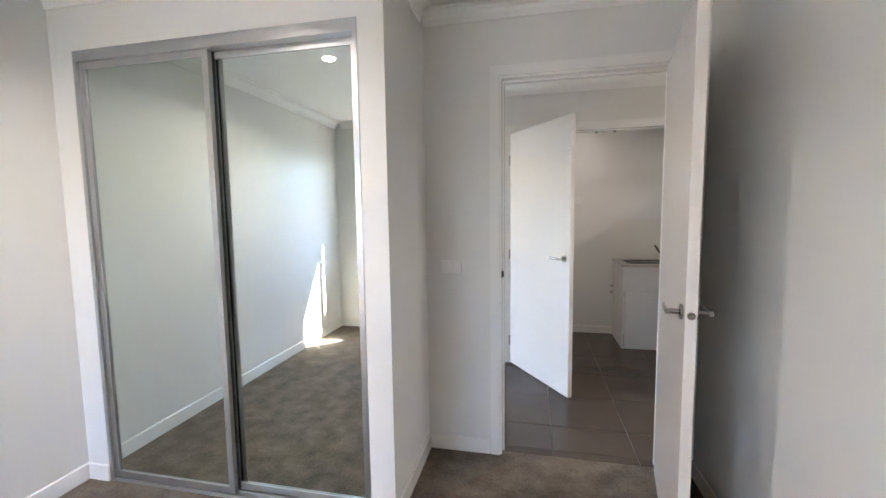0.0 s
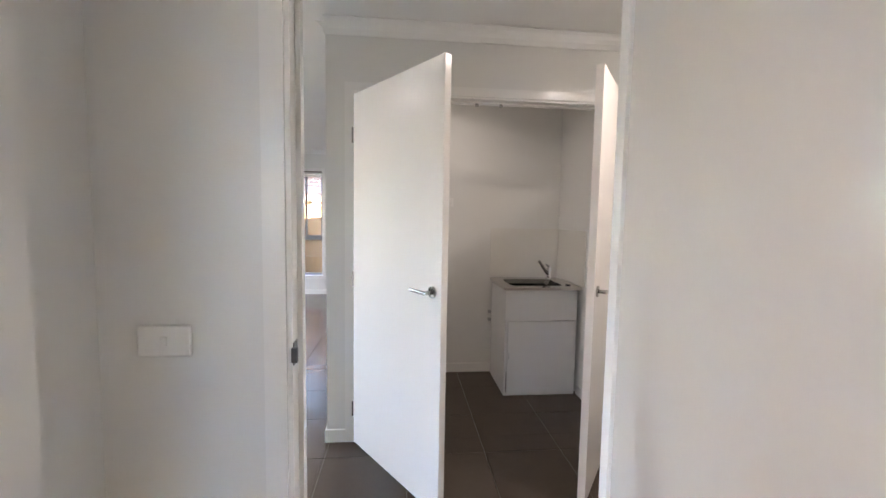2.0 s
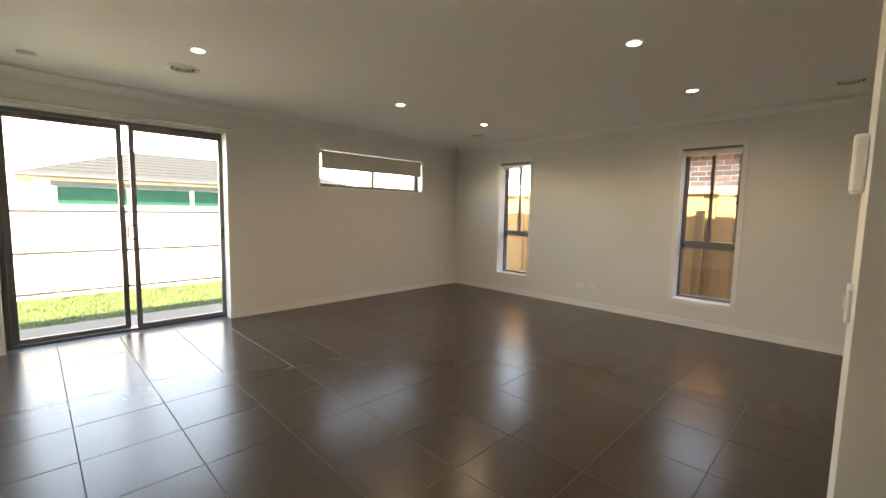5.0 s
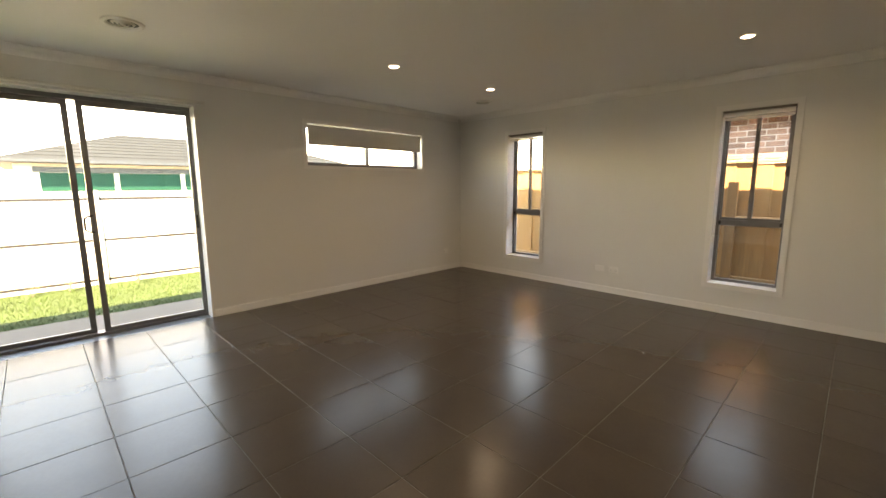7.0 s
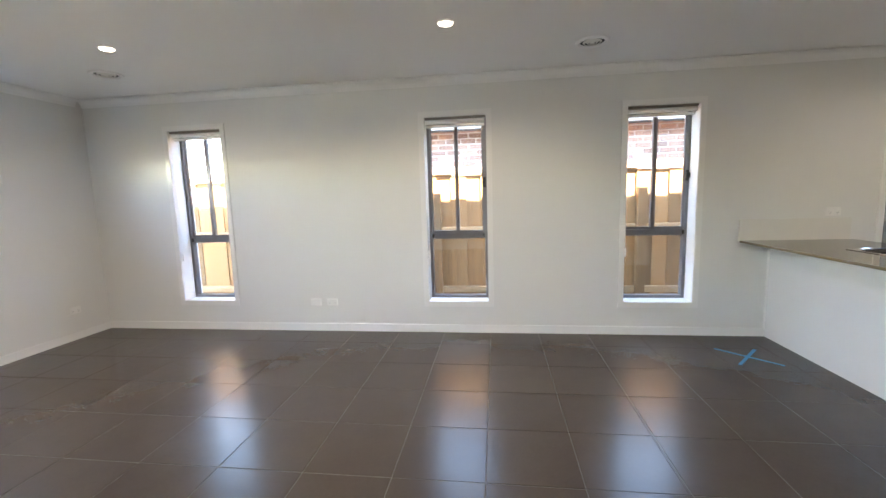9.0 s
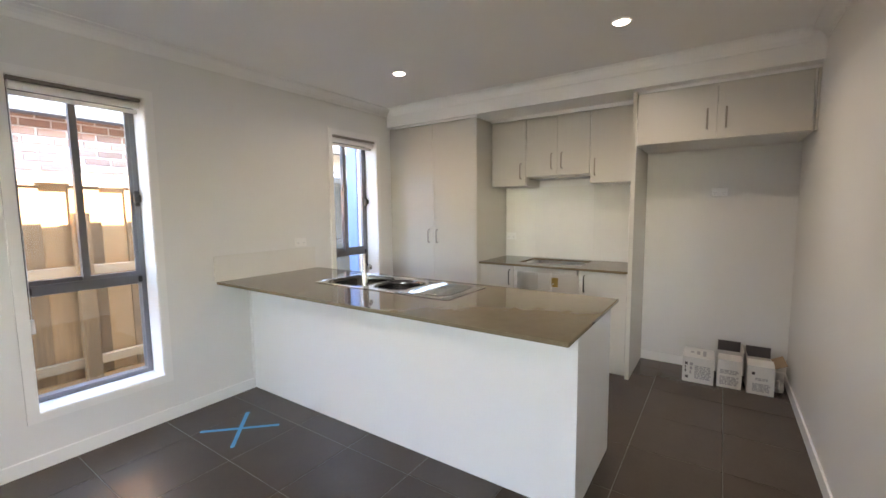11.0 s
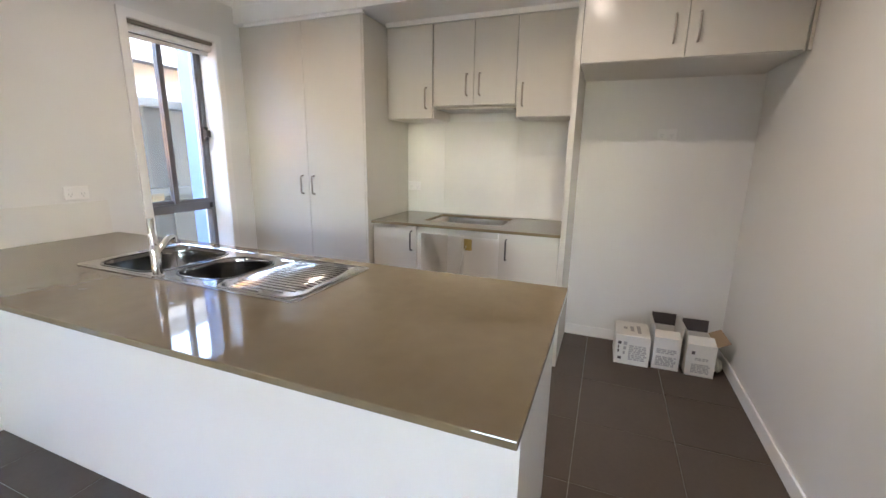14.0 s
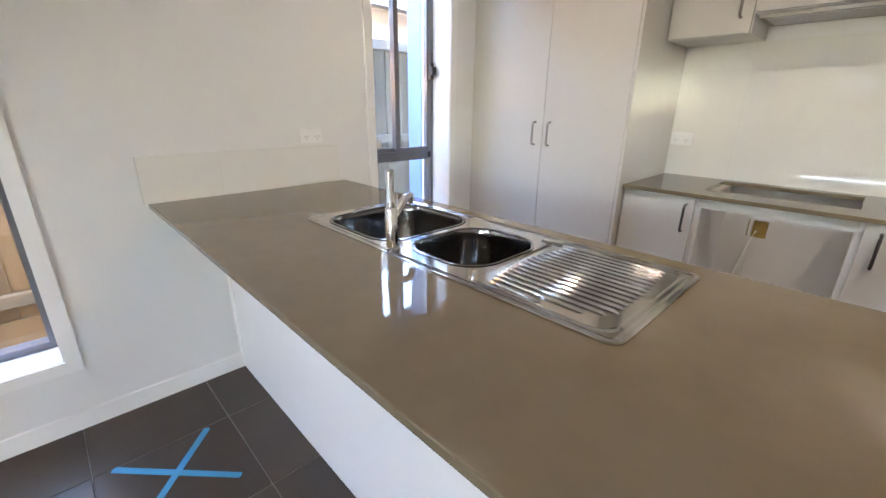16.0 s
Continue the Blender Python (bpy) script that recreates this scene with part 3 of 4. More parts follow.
def door_lining(name, u0, u1, head, d0, d1, label):
    """Jamb lining and architraves of a doorway in a wall along x, from face d0 to face d1."""
    w = thing(name, label, "door frame", kind="structure")
    t = 0.018
    ring = [(u0, -0.03), (u0 + t, -0.03), (u0 + t, head - t), (u1 - t, head - t), (u1 - t, -0.03), (u1, -0.03), (u1, head), (u0, head)]
    part("jamb", slab(ring, [], d0 - 0.004, d1 + 0.004, along_x), ENAMEL, w, "white enamelled door jamb")
    s = 0.012
    stop = [(u0 + t, -0.03), (u0 + t + s, -0.03), (u0 + t + s, head - t - s), (u1 - t - s, head - t - s), (u1 - t - s, -0.03), (u1 - t, -0.03), (u1 - t, head - t), (u0 + t, head - t)]
    part("door_stop", slab(stop, [], d0 + 0.045, d0 + 0.075, along_x), ENAMEL, w)
    aw = 0.045
    for a, b in ((d0 - 0.014, d0 - 0.0005), (d1 + 0.0005, d1 + 0.014)):
        r = 0.006
        ar = [(u0 - aw, -0.02), (u0 + r, -0.02), (u0 + r, head - r), (u1 - r, head - r), (u1 - r, -0.02), (u1 + aw, -0.02), (u1 + aw, head + aw), (u0 - aw, head + aw)]
        part("architrave", slab(ar, [], a, b, along_x), ENAMEL, w, "white architrave")
    return w


bdf = door_lining("door_frame_1", BD[0], BD[1], BD[2], BED_N, HALL_S, "white enamelled frame of the bedroom doorway")
part("strike_plate", B((BD[0] + 0.018, BD[0] + 0.0205, BED_N - 0.002, BED_N + 0.03, 1.035, 1.09), (BD[0] + 0.016, BD[0] + 0.03, BED_N - 0.012, BED_N - 0.002, 1.045, 1.08)), GUNMETAL, bdf, "dark metal strike plate with a lip")
door_lining("door_frame_2", LDRY[0], LDRY[1], LDRY[2], HALL_N, HALL_N + 0.09, "white enamelled frame of the laundry doorway")
for hx in (1.22, 1.37):
    single("ball_catch", T([(hx, HALL_N + 0.05, LDRY[2] - 0.03), (hx, HALL_N + 0.05, LDRY[2] - 0.045)], 0.01, 10), NICKEL, "small nickel ball catch under the door head", "ball catch", "door catches", smooth=True)

ang = math.degrees(math.atan2(1.930 - 2.745, 1.194 - 1.345))
leaf("door_2", "open flush white bedroom door with satin lever handle", 0.828, 2.11, pose(1.345, 2.745, 0, 0, 0, ang), handle_z=1.06, knuckle=1)
angl = math.degrees(math.atan2(3.565 - 4.238, 0.958 - 0.502))
leaf("door_3", "open flush white laundry door reflecting the hall light", 0.82, 2.09, pose(0.502, 4.238, 0, 0, 0, angl), handle_z=1.055, sides=(-1,))
angr = math.degrees(math.atan2(3.57 - 4.238, 1.64 - 2.140))
leaf("door_4", "second open flush white laundry door", 0.82, 2.09, pose(2.140, 4.238, 0, 0, 0, angr), handle_z=1.055, sides=(1,))


# ---- bedroom things ----
def wardrobe_doors():
    x0, x1, h = RO
    mid = (x0 + x1) / 2
    tr = thing("wardrobe_track", "silver aluminium sliding track around the wardrobe opening", "door track", pose(x0, ROBE, 0), kind="structure")
    W = x1 - x0
    part("head_channel", B((0, W, -0.004, 0.085, h - 0.055, h - 0.001), bevel=0.002), SILVER, tr, "silver aluminium head channel")
    part("side_channel", B((0.0005, 0.022, -0.003, 0.085, 0.012, h - 0.055)), SILVER, tr, "silver side channel")
    part("side_channel", B((W - 0.022, W - 0.0005, -0.003, 0.085, 0.012, h - 0.055)), SILVER, tr, "silver side channel")
    part("bottom_track", B((0, W, -0.002, 0.085, 0.003, 0.012), (0, W, 0.002, 0.006, 0.012, 0.022), (0, W, 0.04, 0.044, 0.012, 0.022)), SILVER, tr, "silver floor track")
    for a, b, d in ((0.022, mid - x0 + 0.012, 0.010), (mid - x0 - 0.02, W - 0.022, 0.05)):
        dr = thing("mirror_door", "full-height mirrored sliding wardrobe door in silver frame", "mirror door", pose(x0, ROBE + d, 0.014), group="wardrobe mirror doors")
        ztop = h - 0.07
        part("frame", slab(rect(a, b, 0.008, ztop), [rect(a + 0.03, b - 0.03, 0.042, ztop - 0.03)], 0, 0.026, along_x), SILVER, dr, "silver aluminium frame")
        part("mirror", B((a + 0.025, b - 0.025, 0.008, 0.013, 0.036, ztop - 0.025)), MIRROR, dr, "clean mirror glass")
        if d > 0.03:
            # Dark strip over the stile: shade between the two doors, put in as colour.
            part("shade_strip", B((a - 0.004, a + 0.036, -0.004, -0.0005, 0.01, ztop)), SHADOWGREY, dr, "dark strip for the shade along the meeting edge")
    # Unseen dark sheet, added to stand in for shade inside the wardrobe.
    part("dark_backing", B((-0.08, W + 0.08, 0.5, 0.51, 0.01, h)), SHADOWGREY, tr)


wardrobe_doors()


def plate(name, label, m, w=0.116, h=0.074, kindof="switch", group=""):
    """A wall plate that faces -y at its pose."""
    p = thing(name, label, "light switch" if kindof == "switch" else "power socket", m, group=group)
    part("cover", B((-w / 2, w / 2, -0.010, 0, -h / 2, h / 2), bevel=0.003), PLASTIC, p, "white plastic cover plate")
    if kindof == "switch":
        part("rocker", B((-0.008, 0.008, -0.014, -0.009, -0.012, 0.012), bevel=0.002), PLASTIC, p)
    else:
        for s in (-1, 1):
            part("rocker", B((s * 0.03 - 0.006, s * 0.03 + 0.006, -0.0135, -0.009, 0.012, 0.027), bevel=0.001), PLASTIC, p)
            bm = B((s * 0.03 - 0.009, s * 0.03 - 0.006, -0.0108, -0.0095, -0.010, 0.000), (s * 0.03 + 0.006, s * 0.03 + 0.009, -0.0108, -0.0095, -0.010, 0.000), (s * 0.03 - 0.0015, s * 0.03 + 0.0015, -0.0108, -0.0095, -0.022, -0.013))
            part("pin_slots", bm, GREYPLASTIC, p, "dark pin slots")
    return p


plate("light_switch", "white plastic light switch beside the bedroom doorway", pose(0.23, BED_N, 1.10))
plate("light_switch", "white plastic light switch on the laundry end wall", pose(NIB, 4.75, 1.17, 0, 0, -90))
t = thing("thermostat", "white plastic heating control on the laundry end wall", "thermostat", pose(NIB, 4.75, 1.467, 0, 0, -90))
part("case", B((-0.045, 0.045, -0.024, 0, -0.06, 0.06), bevel=0.006, seg=2), PLASTIC, t)
part("display", B((-0.03, 0.03, -0.0255, -0.0235, 0.0, 0.035)), GREYPLASTIC, t, "grey display")
plate("tv_outlet", "white plastic aerial wall plate above the skirting", pose(-2.43, FAR, 0.31), kindof="switch")
plate("power_socket", "white double power socket above the skirting", pose(-2.25, FAR, 0.31), kindof="socket")
plate("power_socket", "white double power socket over the tiled upstand", pose(2.42, FAR, 1.145), kindof="socket")
plate("power_socket", "white double power socket on the wall above the laundry", pose(1.155, SIDE - 0.17, 1.52), kindof="socket")
plate("power_socket", "white double power socket in the fridge space", pose(BACK, 6.04, 1.54, 0, 0, -90), kindof="socket")
plate("power_socket", "white double power socket on the glossy splashback", pose(BACK - 0.0105, 7.93, 1.12, 0, 0, -90), kindof="socket")
plate("power_socket", "white double power socket low on the living room wall", pose(LEFT, 8.72, 0.31, 0, 0, 90), kindof="socket")


# ---- ceiling fittings ----
def downlight(x, y):
    d = thing("downlight", "round white recessed LED downlight, switched on", "downlight", pose(x, y, CEIL), group="ceiling downlights")
    bm = bmesh.new()
    n = 28
    rings = [[(r * math.cos(2 * math.pi * k / n), r * math.sin(2 * math.pi * k / n), z) for k in range(n)] for r, z in ((0.054, -0.001), (0.052, -0.006), (0.044, -0.0075), (0.041, -0.002))]
    loft(bm, rings)
    part("trim_ring", bm, PLASTIC, d, "white trim ring", smooth=True)
    part("diffuser", T([(0, 0, -0.001), (0, 0, -0.005)], 0.0405, 28), LED, d, "glowing diffuser")


for x, y in DOWNLIGHTS:
    downlight(x, y)


def vent(x, y):
    v = thing("ceiling_vent", "round grey-white heating vent in the ceiling", "ceiling vent", pose(x, y, CEIL), group="ceiling vents")
    n = 32
    circ = lambda r, z: [(r * math.cos(2 * math.pi * k / n), r * math.sin(2 * math.pi * k / n), z) for k in range(n)]
    bm = bmesh.new()
    loft(bm, [circ(0.125, -0.001), circ(0.122, -0.010), circ(0.105, -0.016), circ(0.092, -0.010), circ(0.088, -0.002)])
    part("rim", bm, PLASTIC, v, "white outer rim", smooth=True)
    # Flat disc whose dark colour stands in for the shaded duct.
    bm = bmesh.new()
    loft(bm, [circ(0.088, -0.0015), circ(0.087, -0.002)], True, True)
    part("throat", bm, SHADOWGREY, v, "flat dark disc for the shaded throat")
    for r in (0.07, 0.045):
        bm = bmesh.new()
        loft(bm, [circ(r, -0.004), circ(r - 0.012, -0.014), circ(r - 0.016, -0.013), circ(r - 0.004, -0.003), circ(r, -0.004)])
        part("louvre_ring", bm, BLINDCLOTH, v, "grey louvre ring", smooth=True)
    part("hub", T([(0, 0, -0.002), (0, 0, -0.014)], [0.022, 0.016], 16), BLINDCLOTH, v, smooth=True)


for x, y in ((-3.78, 4.47), (0.205, 8.43), (-3.82, 8.34)):
    vent(x, y)
s = thing("smoke_alarm", "round white smoke alarm on the ceiling", "smoke alarm", pose(-4.29, 3.54, CEIL))
part("base", T([(0, 0, 0), (0, 0, -0.012)], 0.058, 24), PLASTIC, s, smooth=True)
part("dome", T([(0, 0, -0.012), (0, 0, -0.03), (0, 0, -0.04)], [0.054, 0.048, 0.03], 24), PLASTIC, s, smooth=True)


# ---- kitchen ----
def bow_handle(parent, y, z0, z1, x, material):
    """An upright bar handle on a door that faces -x at x."""
    part("handle", T([(x, y, z0), (x - 0.026, y, z0 + 0.003), (x - 0.032, y, z0 + 0.011), (x - 0.032, y, z1 - 0.011), (x - 0.026, y, z1 - 0.003), (x, y, z1)], 0.0062, 8), material, parent, "dark metal bar handle" if material is GUNMETAL else "bronze-nickel bar handle", smooth=True)


def cupboard(name, label, x0, x1, y0, y1, z0, z1, doors, handles, kick=0.0, group="", open_front=False, gap=0.0015):
    """A cabinet unit facing -x. doors: y-ranges; handles: (y, z0, z1) for each."""
    c = thing(name, label, "cabinet", pose(x1, (y0 + y1) / 2, z0), group=group)
    oy, ox, oz = (y0 + y1) / 2, x1, z0
    L = lambda a, b, d, e, f, g: (a - ox, b - ox, d - oy, e - oy, f - oz, g - oz)
    t = 0.016
    zb = z0 + kick
    part("body", B(L(x0 + 0.02, x1, y0, y0 + t, zb, z1), L(x0 + 0.02, x1, y1 - t, y1, zb, z1), L(x0 + 0.02, x1, y0 + t, y1 - t, zb, zb + t),
                   L(x0 + 0.02, x1, y0 + t, y1 - t, z1 - t, z1), L(x1 - t, x1, y0 + t, y1 - t, zb + t, z1 - t)), CARCASS, c, "white board carcass")
    if kick:
        part("kickboard", B(L(x0 + 0.06, x0 + 0.075, y0, y1, z0, zb)), LAMINATE, c)
    for (a, b), (hy, h0, h1) in zip(doors, handles):
        d = part("door", B(L(x0, x0 + 0.018, a + gap, b - gap, zb + gap, z1 - gap), bevel=0.0012), LAMINATE, c, "pale grey-beige laminate door")
        bow_handle(d, hy - oy, h0 - oz, h1 - oz, x0 - ox, GUNMETAL if z1 < 1.0 else HANDLE)
    return c


PX, CX, UX = 3.64, 3.70, 3.95
cupboard("pantry_cupboard", "tall pale grey-beige pantry cupboard with two doors", PX, BACK, 8.012, 9.03, 0.0, 2.29, [(8.0135, 8.512), (8.512, 9.03)],
         [(8.462, 1.075, 1.21), (8.565, 1.075, 1.21)], kick=0.12)
single("pantry_end_panel", B((PX - 0.001, BACK, 7.996, 8.0115, 0, 2.2895)), LAMINATE, "pale grey-beige end panel of the pantry", "cabinet panel")
single("pantry_filler", B((PX + 0.004, PX + 0.02, 9.0305, FAR, 0, 2.298)), LAMINATE, "pale filler strip between pantry and wall", "cabinet panel")
single("top_filler", B((PX - 0.014, PX + 0.02, 7.99, 9.03, 2.2905, 2.3115), bevel=0.002), ENAMEL, "white scribe strip above the pantry", "cabinet panel")
cupboard("base_cupboard", "pale base cupboard with a dark bar handle beside the pantry", CX, BACK - 0.02, 7.622, 7.994, 0.0, 0.879, [(7.63, 7.99)], [(7.668, 0.70, 0.84)], kick=0.13, group="kitchen base cupboards")
cupboard("base_cupboard", "pale base cupboard with a dark bar handle beside the fridge space", CX, BACK - 0.02, 6.626, 7.03, 0.0, 0.879, [(6.63, 7.022)], [(6.97, 0.70, 0.84)], kick=0.13, group="kitchen base cupboards")
ov = thing("oven_housing", "empty white oven housing under the hob cut-out", "cabinet", pose(BACK - 0.02, 7.326, 0))
OVX = CX + 0.02 - (BACK - 0.02)
part("side", B((OVX, 0, -0.296, -0.28, 0.13, 0.879)), CARCASS, ov)
part("side", B((OVX, 0, 0.278, 0.294, 0.13, 0.879)), CARCASS, ov)
part("base", B((OVX, 0, -0.28, 0.278, 0.13, 0.16)), CARCASS, ov)
part("back", slab(rect(-0.28, 0.278, 0.16, 0.80), [rect(0.06, 0.155, 0.60, 0.70)], -0.03, -0.018, along_y), CARCASS, ov, "white board back with a cut hole")
part("rail", B((OVX - 0.02, OVX, -0.29, 0.29, 0.835, 0.879)), LAMINATE, ov, "pale front rail")
part("divider", B((-0.045, -0.031, 0.13, 0.145, 0.16, 0.80)), CARCASS, ov)
part("kickboard", B((OVX + 0.04, OVX + 0.055, -0.296, 0.294, 0, 0.13)), LAMINATE, ov)
part("hole_lining", B((-0.016, -0.008, 0.05, 0.165, 0.59, 0.71)), YELLOW, ov, "yellow-brown wall board seen through the hole")
part("cable", T([(-0.03, 0.11, 0.64), (-0.06, 0.12, 0.60), (-0.07, 0.15, 0.45), (-0.08, 0.17, 0.3), (-0.1, 0.16, 0.17)], 0.005, 7), PLASTIC, ov, "loose white power cable", smooth=True)
single("stone_benchtop", slab(rect(CX - 0.02, BACK, 6.626, 7.995), [rect(3.86, 4.235, 7.05, 7.64)], 0.88, 0.90, ease=0.003), STONE, "grey-brown stone benchtop with an empty hob cut-out", "benchtop")
single("fridge_end_panel", B((3.69, BACK, 6.594, 6.6255, 0, 2.31)), LAMINATE, "tall pale panel between bench and fridge space", "cabinet panel")

G = "kitchen wall cupboards"
cupboard("wall_cupboard", "pale wall cupboard with one door beside the pantry", UX, BACK, 7.62, 7.994, 1.64, 2.275, [(7.622, 7.99)], [(7.67, 1.71, 1.855)], group=G)
cupboard("wall_cupboard", "shorter pale wall cupboard with two doors over the rangehood", UX, BACK, 7.012, 7.618, 1.725, 2.275, [(7.014, 7.312), (7.312, 7.616)], [(7.265, 1.79, 1.932), (7.36, 1.79, 1.932)], group=G)
cupboard("wall_cupboard", "pale wall cupboard with one door beside the fridge space", UX, BACK, 6.627, 7.01, 1.64, 2.275, [(6.63, 7.008)], [(6.965, 1.71, 1.855)], group=G)
single("cupboard_top_strip", B((UX - 0.014, UX + 0.02, 6.627, 7.994, 2.276, 2.311), bevel=0.002), ENAMEL, "white strip between wall cupboards and bulkhead", "cabinet panel")
rh = thing("rangehood", "slim pale slide-out rangehood under the wall cupboards", "rangehood", pose(BACK, 7.315, 1.70))
part("body", B((-0.30, -0.012, -0.295, 0.295, 0.006, 0.024), bevel=0.003), LAMINATE, rh)
part("filter", B((-0.28, -0.05, -0.27, 0.27, 0.0035, 0.0058)), SILVER, rh, "metal grease filter")
cupboard("fridge_cupboard", "pale two-door cupboard above the fridge space", 3.69, BACK, 5.548, 6.593, 1.90, 2.285, [(5.56, 6.072), (6.072, 6.588)], [(6.02, 1.975, 2.112), (6.132, 1.975, 2.112)])
single("fridge_top_strip", B((3.695, 3.71, 5.534, 6.593, 2.2865, 2.311)), WHITEPANEL, "white strip above the fridge cupboard", "cabinet panel")
single("fridge_side_filler", B((3.695, 3.71, 5.5325, 5.547, 1.90, 2.285)), LAMINATE, "pale filler beside the fridge cupboard", "cabinet panel")


def tiled(name, label, u0, u1, v0, v1, su, sv, put, du=0.0, depth=0.009, out=1):
    """Gloss tiles in rows over a grout bed, as separate pieces."""
    w = thing(name, label, "tiled splashback", kind="structure")
    part("grout_bed", slab(rect(u0, u1, v0, v1), [], 0.0005 * out, (depth - 0.0015) * out, put), WTGROUT, w, "pale grout")
    us = [u0] + [u for u in [du + i * su for i in range(-40, 60)] if u0 + 0.01 < u < u1 - 0.01] + [u1]
    vs = [v0] + [v0 + i * sv for i in range(1, 40) if v0 + i * sv < v1 - 0.01] + [v1]
    for a, b in zip(us, us[1:]):
        for c, d in zip(vs, vs[1:]):
            g = 0.001
            bm = slab(rect(a + g, b - g, c + g, d - g), [], 0.001 * out, depth * out, put)
            part("tile", bm, GLOSSTILE, w)
    return w


tiled("splashback_kitchen", "glossy off-white wall tiles behind the hob", 6.627, 7.995, 0.9005, 1.64, 0.60, 0.30, lambda u, v, d: (BACK - d, u, v), du=7.05)
tiled("splashback_bench", "low upstand of glossy off-white tiles on the benchtop", 1.66, 2.565, 0.9005, 1.092, 0.60, 0.30, lambda u, v, d: (u, FAR - d, v), du=1.965, depth=0.015)
tiled("splashback_laundry", "glossy white wall tiles behind the laundry tub", 1.555, 2.179, 0.872, 1.302, 0.60, 0.42, lambda u, v, d: (u, SIDE - 0.17 - d, v), du=1.555)
tiled("splashback_laundry_side", "glossy white wall tiles beside the laundry tub", 4.78, 5.349, 0.872, 1.302, 0.60, 0.42, lambda u, v, d: (2.18 - d, u, v), du=4.75)


# peninsula
BX0, BX1, BY0, BY1 = 1.674, 2.60, 6.48, FAR - 0.001
SX0, SX1, SY0, SY1 = 2.043, 2.523, 7.285, 8.45
pen = thing("island_bench_base", "plain white panelled base of the kitchen peninsula", "cabinet", pose(2.24, 7.8, 0))
part("front_panel", B((-0.31, -0.292, -1.285, 1.294, 0.0, 0.879)), WHITEPANEL, pen, "smooth white front panel")
part("end_panel", B((-0.2915, 0.335, -1.285, -1.267, 0.0, 0.879)), WHITEPANEL, pen, "smooth white end panel")
part("back_panel", B((0.30, 0.318, -1.266, 1.294, 0.12, 0.879)), LAMINATE, pen)
part("floor_panel", B((-0.291, 0.299, -1.266, 1.294, 0.1, 0.118)), CARCASS, pen)
single("stone_benchtop", slab(rect(BX0, BX1, BY0, BY1), [rect(SX0 + 0.02, SX1 - 0.02, SY0 + 0.02, SY1 - 0.02)], 0.88, 0.90, ease=0.003), STONE, "polished grey-brown stone benchtop of the peninsula", "benchtop")
structure("trim", B((1.918, 1.93, FAR - 0.012, FAR, 0.0825, 0.879)), ENAMEL, "white cover strip where bench panel meets wall", "trim")


def sink():
    s = thing("kitchen_sink", "stainless steel double bowl sink with ribbed drainer", "sink", pose(SX0, SY0, 0.90))
    W, L = SX1 - SX0, SY1 - SY0
    b1, b2 = rounded(0.045, W - 0.045, 0.73, 1.115, 0.095, 7), rounded(0.07, W - 0.085, 0.405, 0.69, 0.10, 7)
    ring = lambda pts, z, k=1.0: [(sum(p[0] for p in pts) / len(pts) * (1 - k) + x * k, sum(p[1] for p in pts) / len(pts) * (1 - k) + y * k, z) for x, y in pts]
    bm = slab(rounded(0, W, 0, L, 0.03), [b1, b2], 0.0008, 0.004)
    part("rim", bm, STEEL, s, "polished steel top")
    bm = bmesh.new()
    o = rounded(0.0, W, 0.0, L, 0.03)
    i1 = rounded(0.012, W - 0.012, 0.012, L - 0.012, 0.022)
    i2 = rounded(0.02, W - 0.02, 0.02, L - 0.02, 0.016)
    loft(bm, [[(x, y, 0.001) for x, y in o], [(x, y, 0.0065) for x, y in i1], [(x, y, 0.0042) for x, y in i2]])
    part("edge_bead", bm, STEEL, s, "raised polished edge", smooth=True)
    for pts, depth in ((b1, 0.17), (b2, 0.145)):
        bm = bmesh.new()
        loft(bm, [ring(pts, 0.0062, 1.05), ring(pts, 0.0066, 1.015), ring(pts, 0.0), ring(pts, -0.02, 0.985), ring(pts, -depth + 0.03, 0.95), ring(pts, -depth, 0.85), ring(pts, -depth - 0.004, 0.1)], close_last=True)
        bw = part("bowl", bm, SHADEDSTEEL, s, "deep polished steel bowl, darkened for its dark reflections", smooth=True)
        cx, cy = sum(p[0] for p in pts) / len(pts), sum(p[1] for p in pts) / len(pts)
        part("waste", T([(cx, cy, -depth - 0.002), (cx, cy, -depth + 0.001)], 0.04, 20), CHROME, bw, "basket waste", smooth=True)
    # drainer: fanned ribs in a shallow tray
    bm = bmesh.new()
    t0 = rounded(0.022, W - 0.022, 0.022, 0.395, 0.05)
    t1 = rounded(0.028, W - 0.028, 0.028, 0.389, 0.046)
    t2 = rounded(0.036, W - 0.036, 0.036, 0.381, 0.04)
    loft(bm, [[(x, y, 0.0042) for x, y in t0], [(x, y, 0.0072) for x, y in t1], [(x, y, 0.0042) for x, y in t2]])
    dr = part("drainer", bm, STEEL, s, "ribbed drainer tray", smooth=True)
    for i in range(16):
        f = i / 15
        xa, xb = 0.050 + 0.372 * f, 0.056 + 0.36 * f
        ya, yb = (0.19, 0.105, 0.07)[i] if i < 3 else 0.055 + 0.05 * max(0.0, f - 0.7), 0.34 + 0.03 * math.sin(math.pi * f)
        bm = T([(xa, ya, 0.0035), (xa, ya + 0.012, 0.0058), (xb, yb - 0.012, 0.0058), (xb, yb, 0.0035)], [0.0015, 0.0042, 0.0042, 0.0015], 8)
        part("rib", bm, STEEL, dr, smooth=True)
    part("overflow", T([(W - 0.06, 0.36, 0.004), (W - 0.06, 0.43, 0.004)], 0.006, 8), STEEL, s, smooth=True)


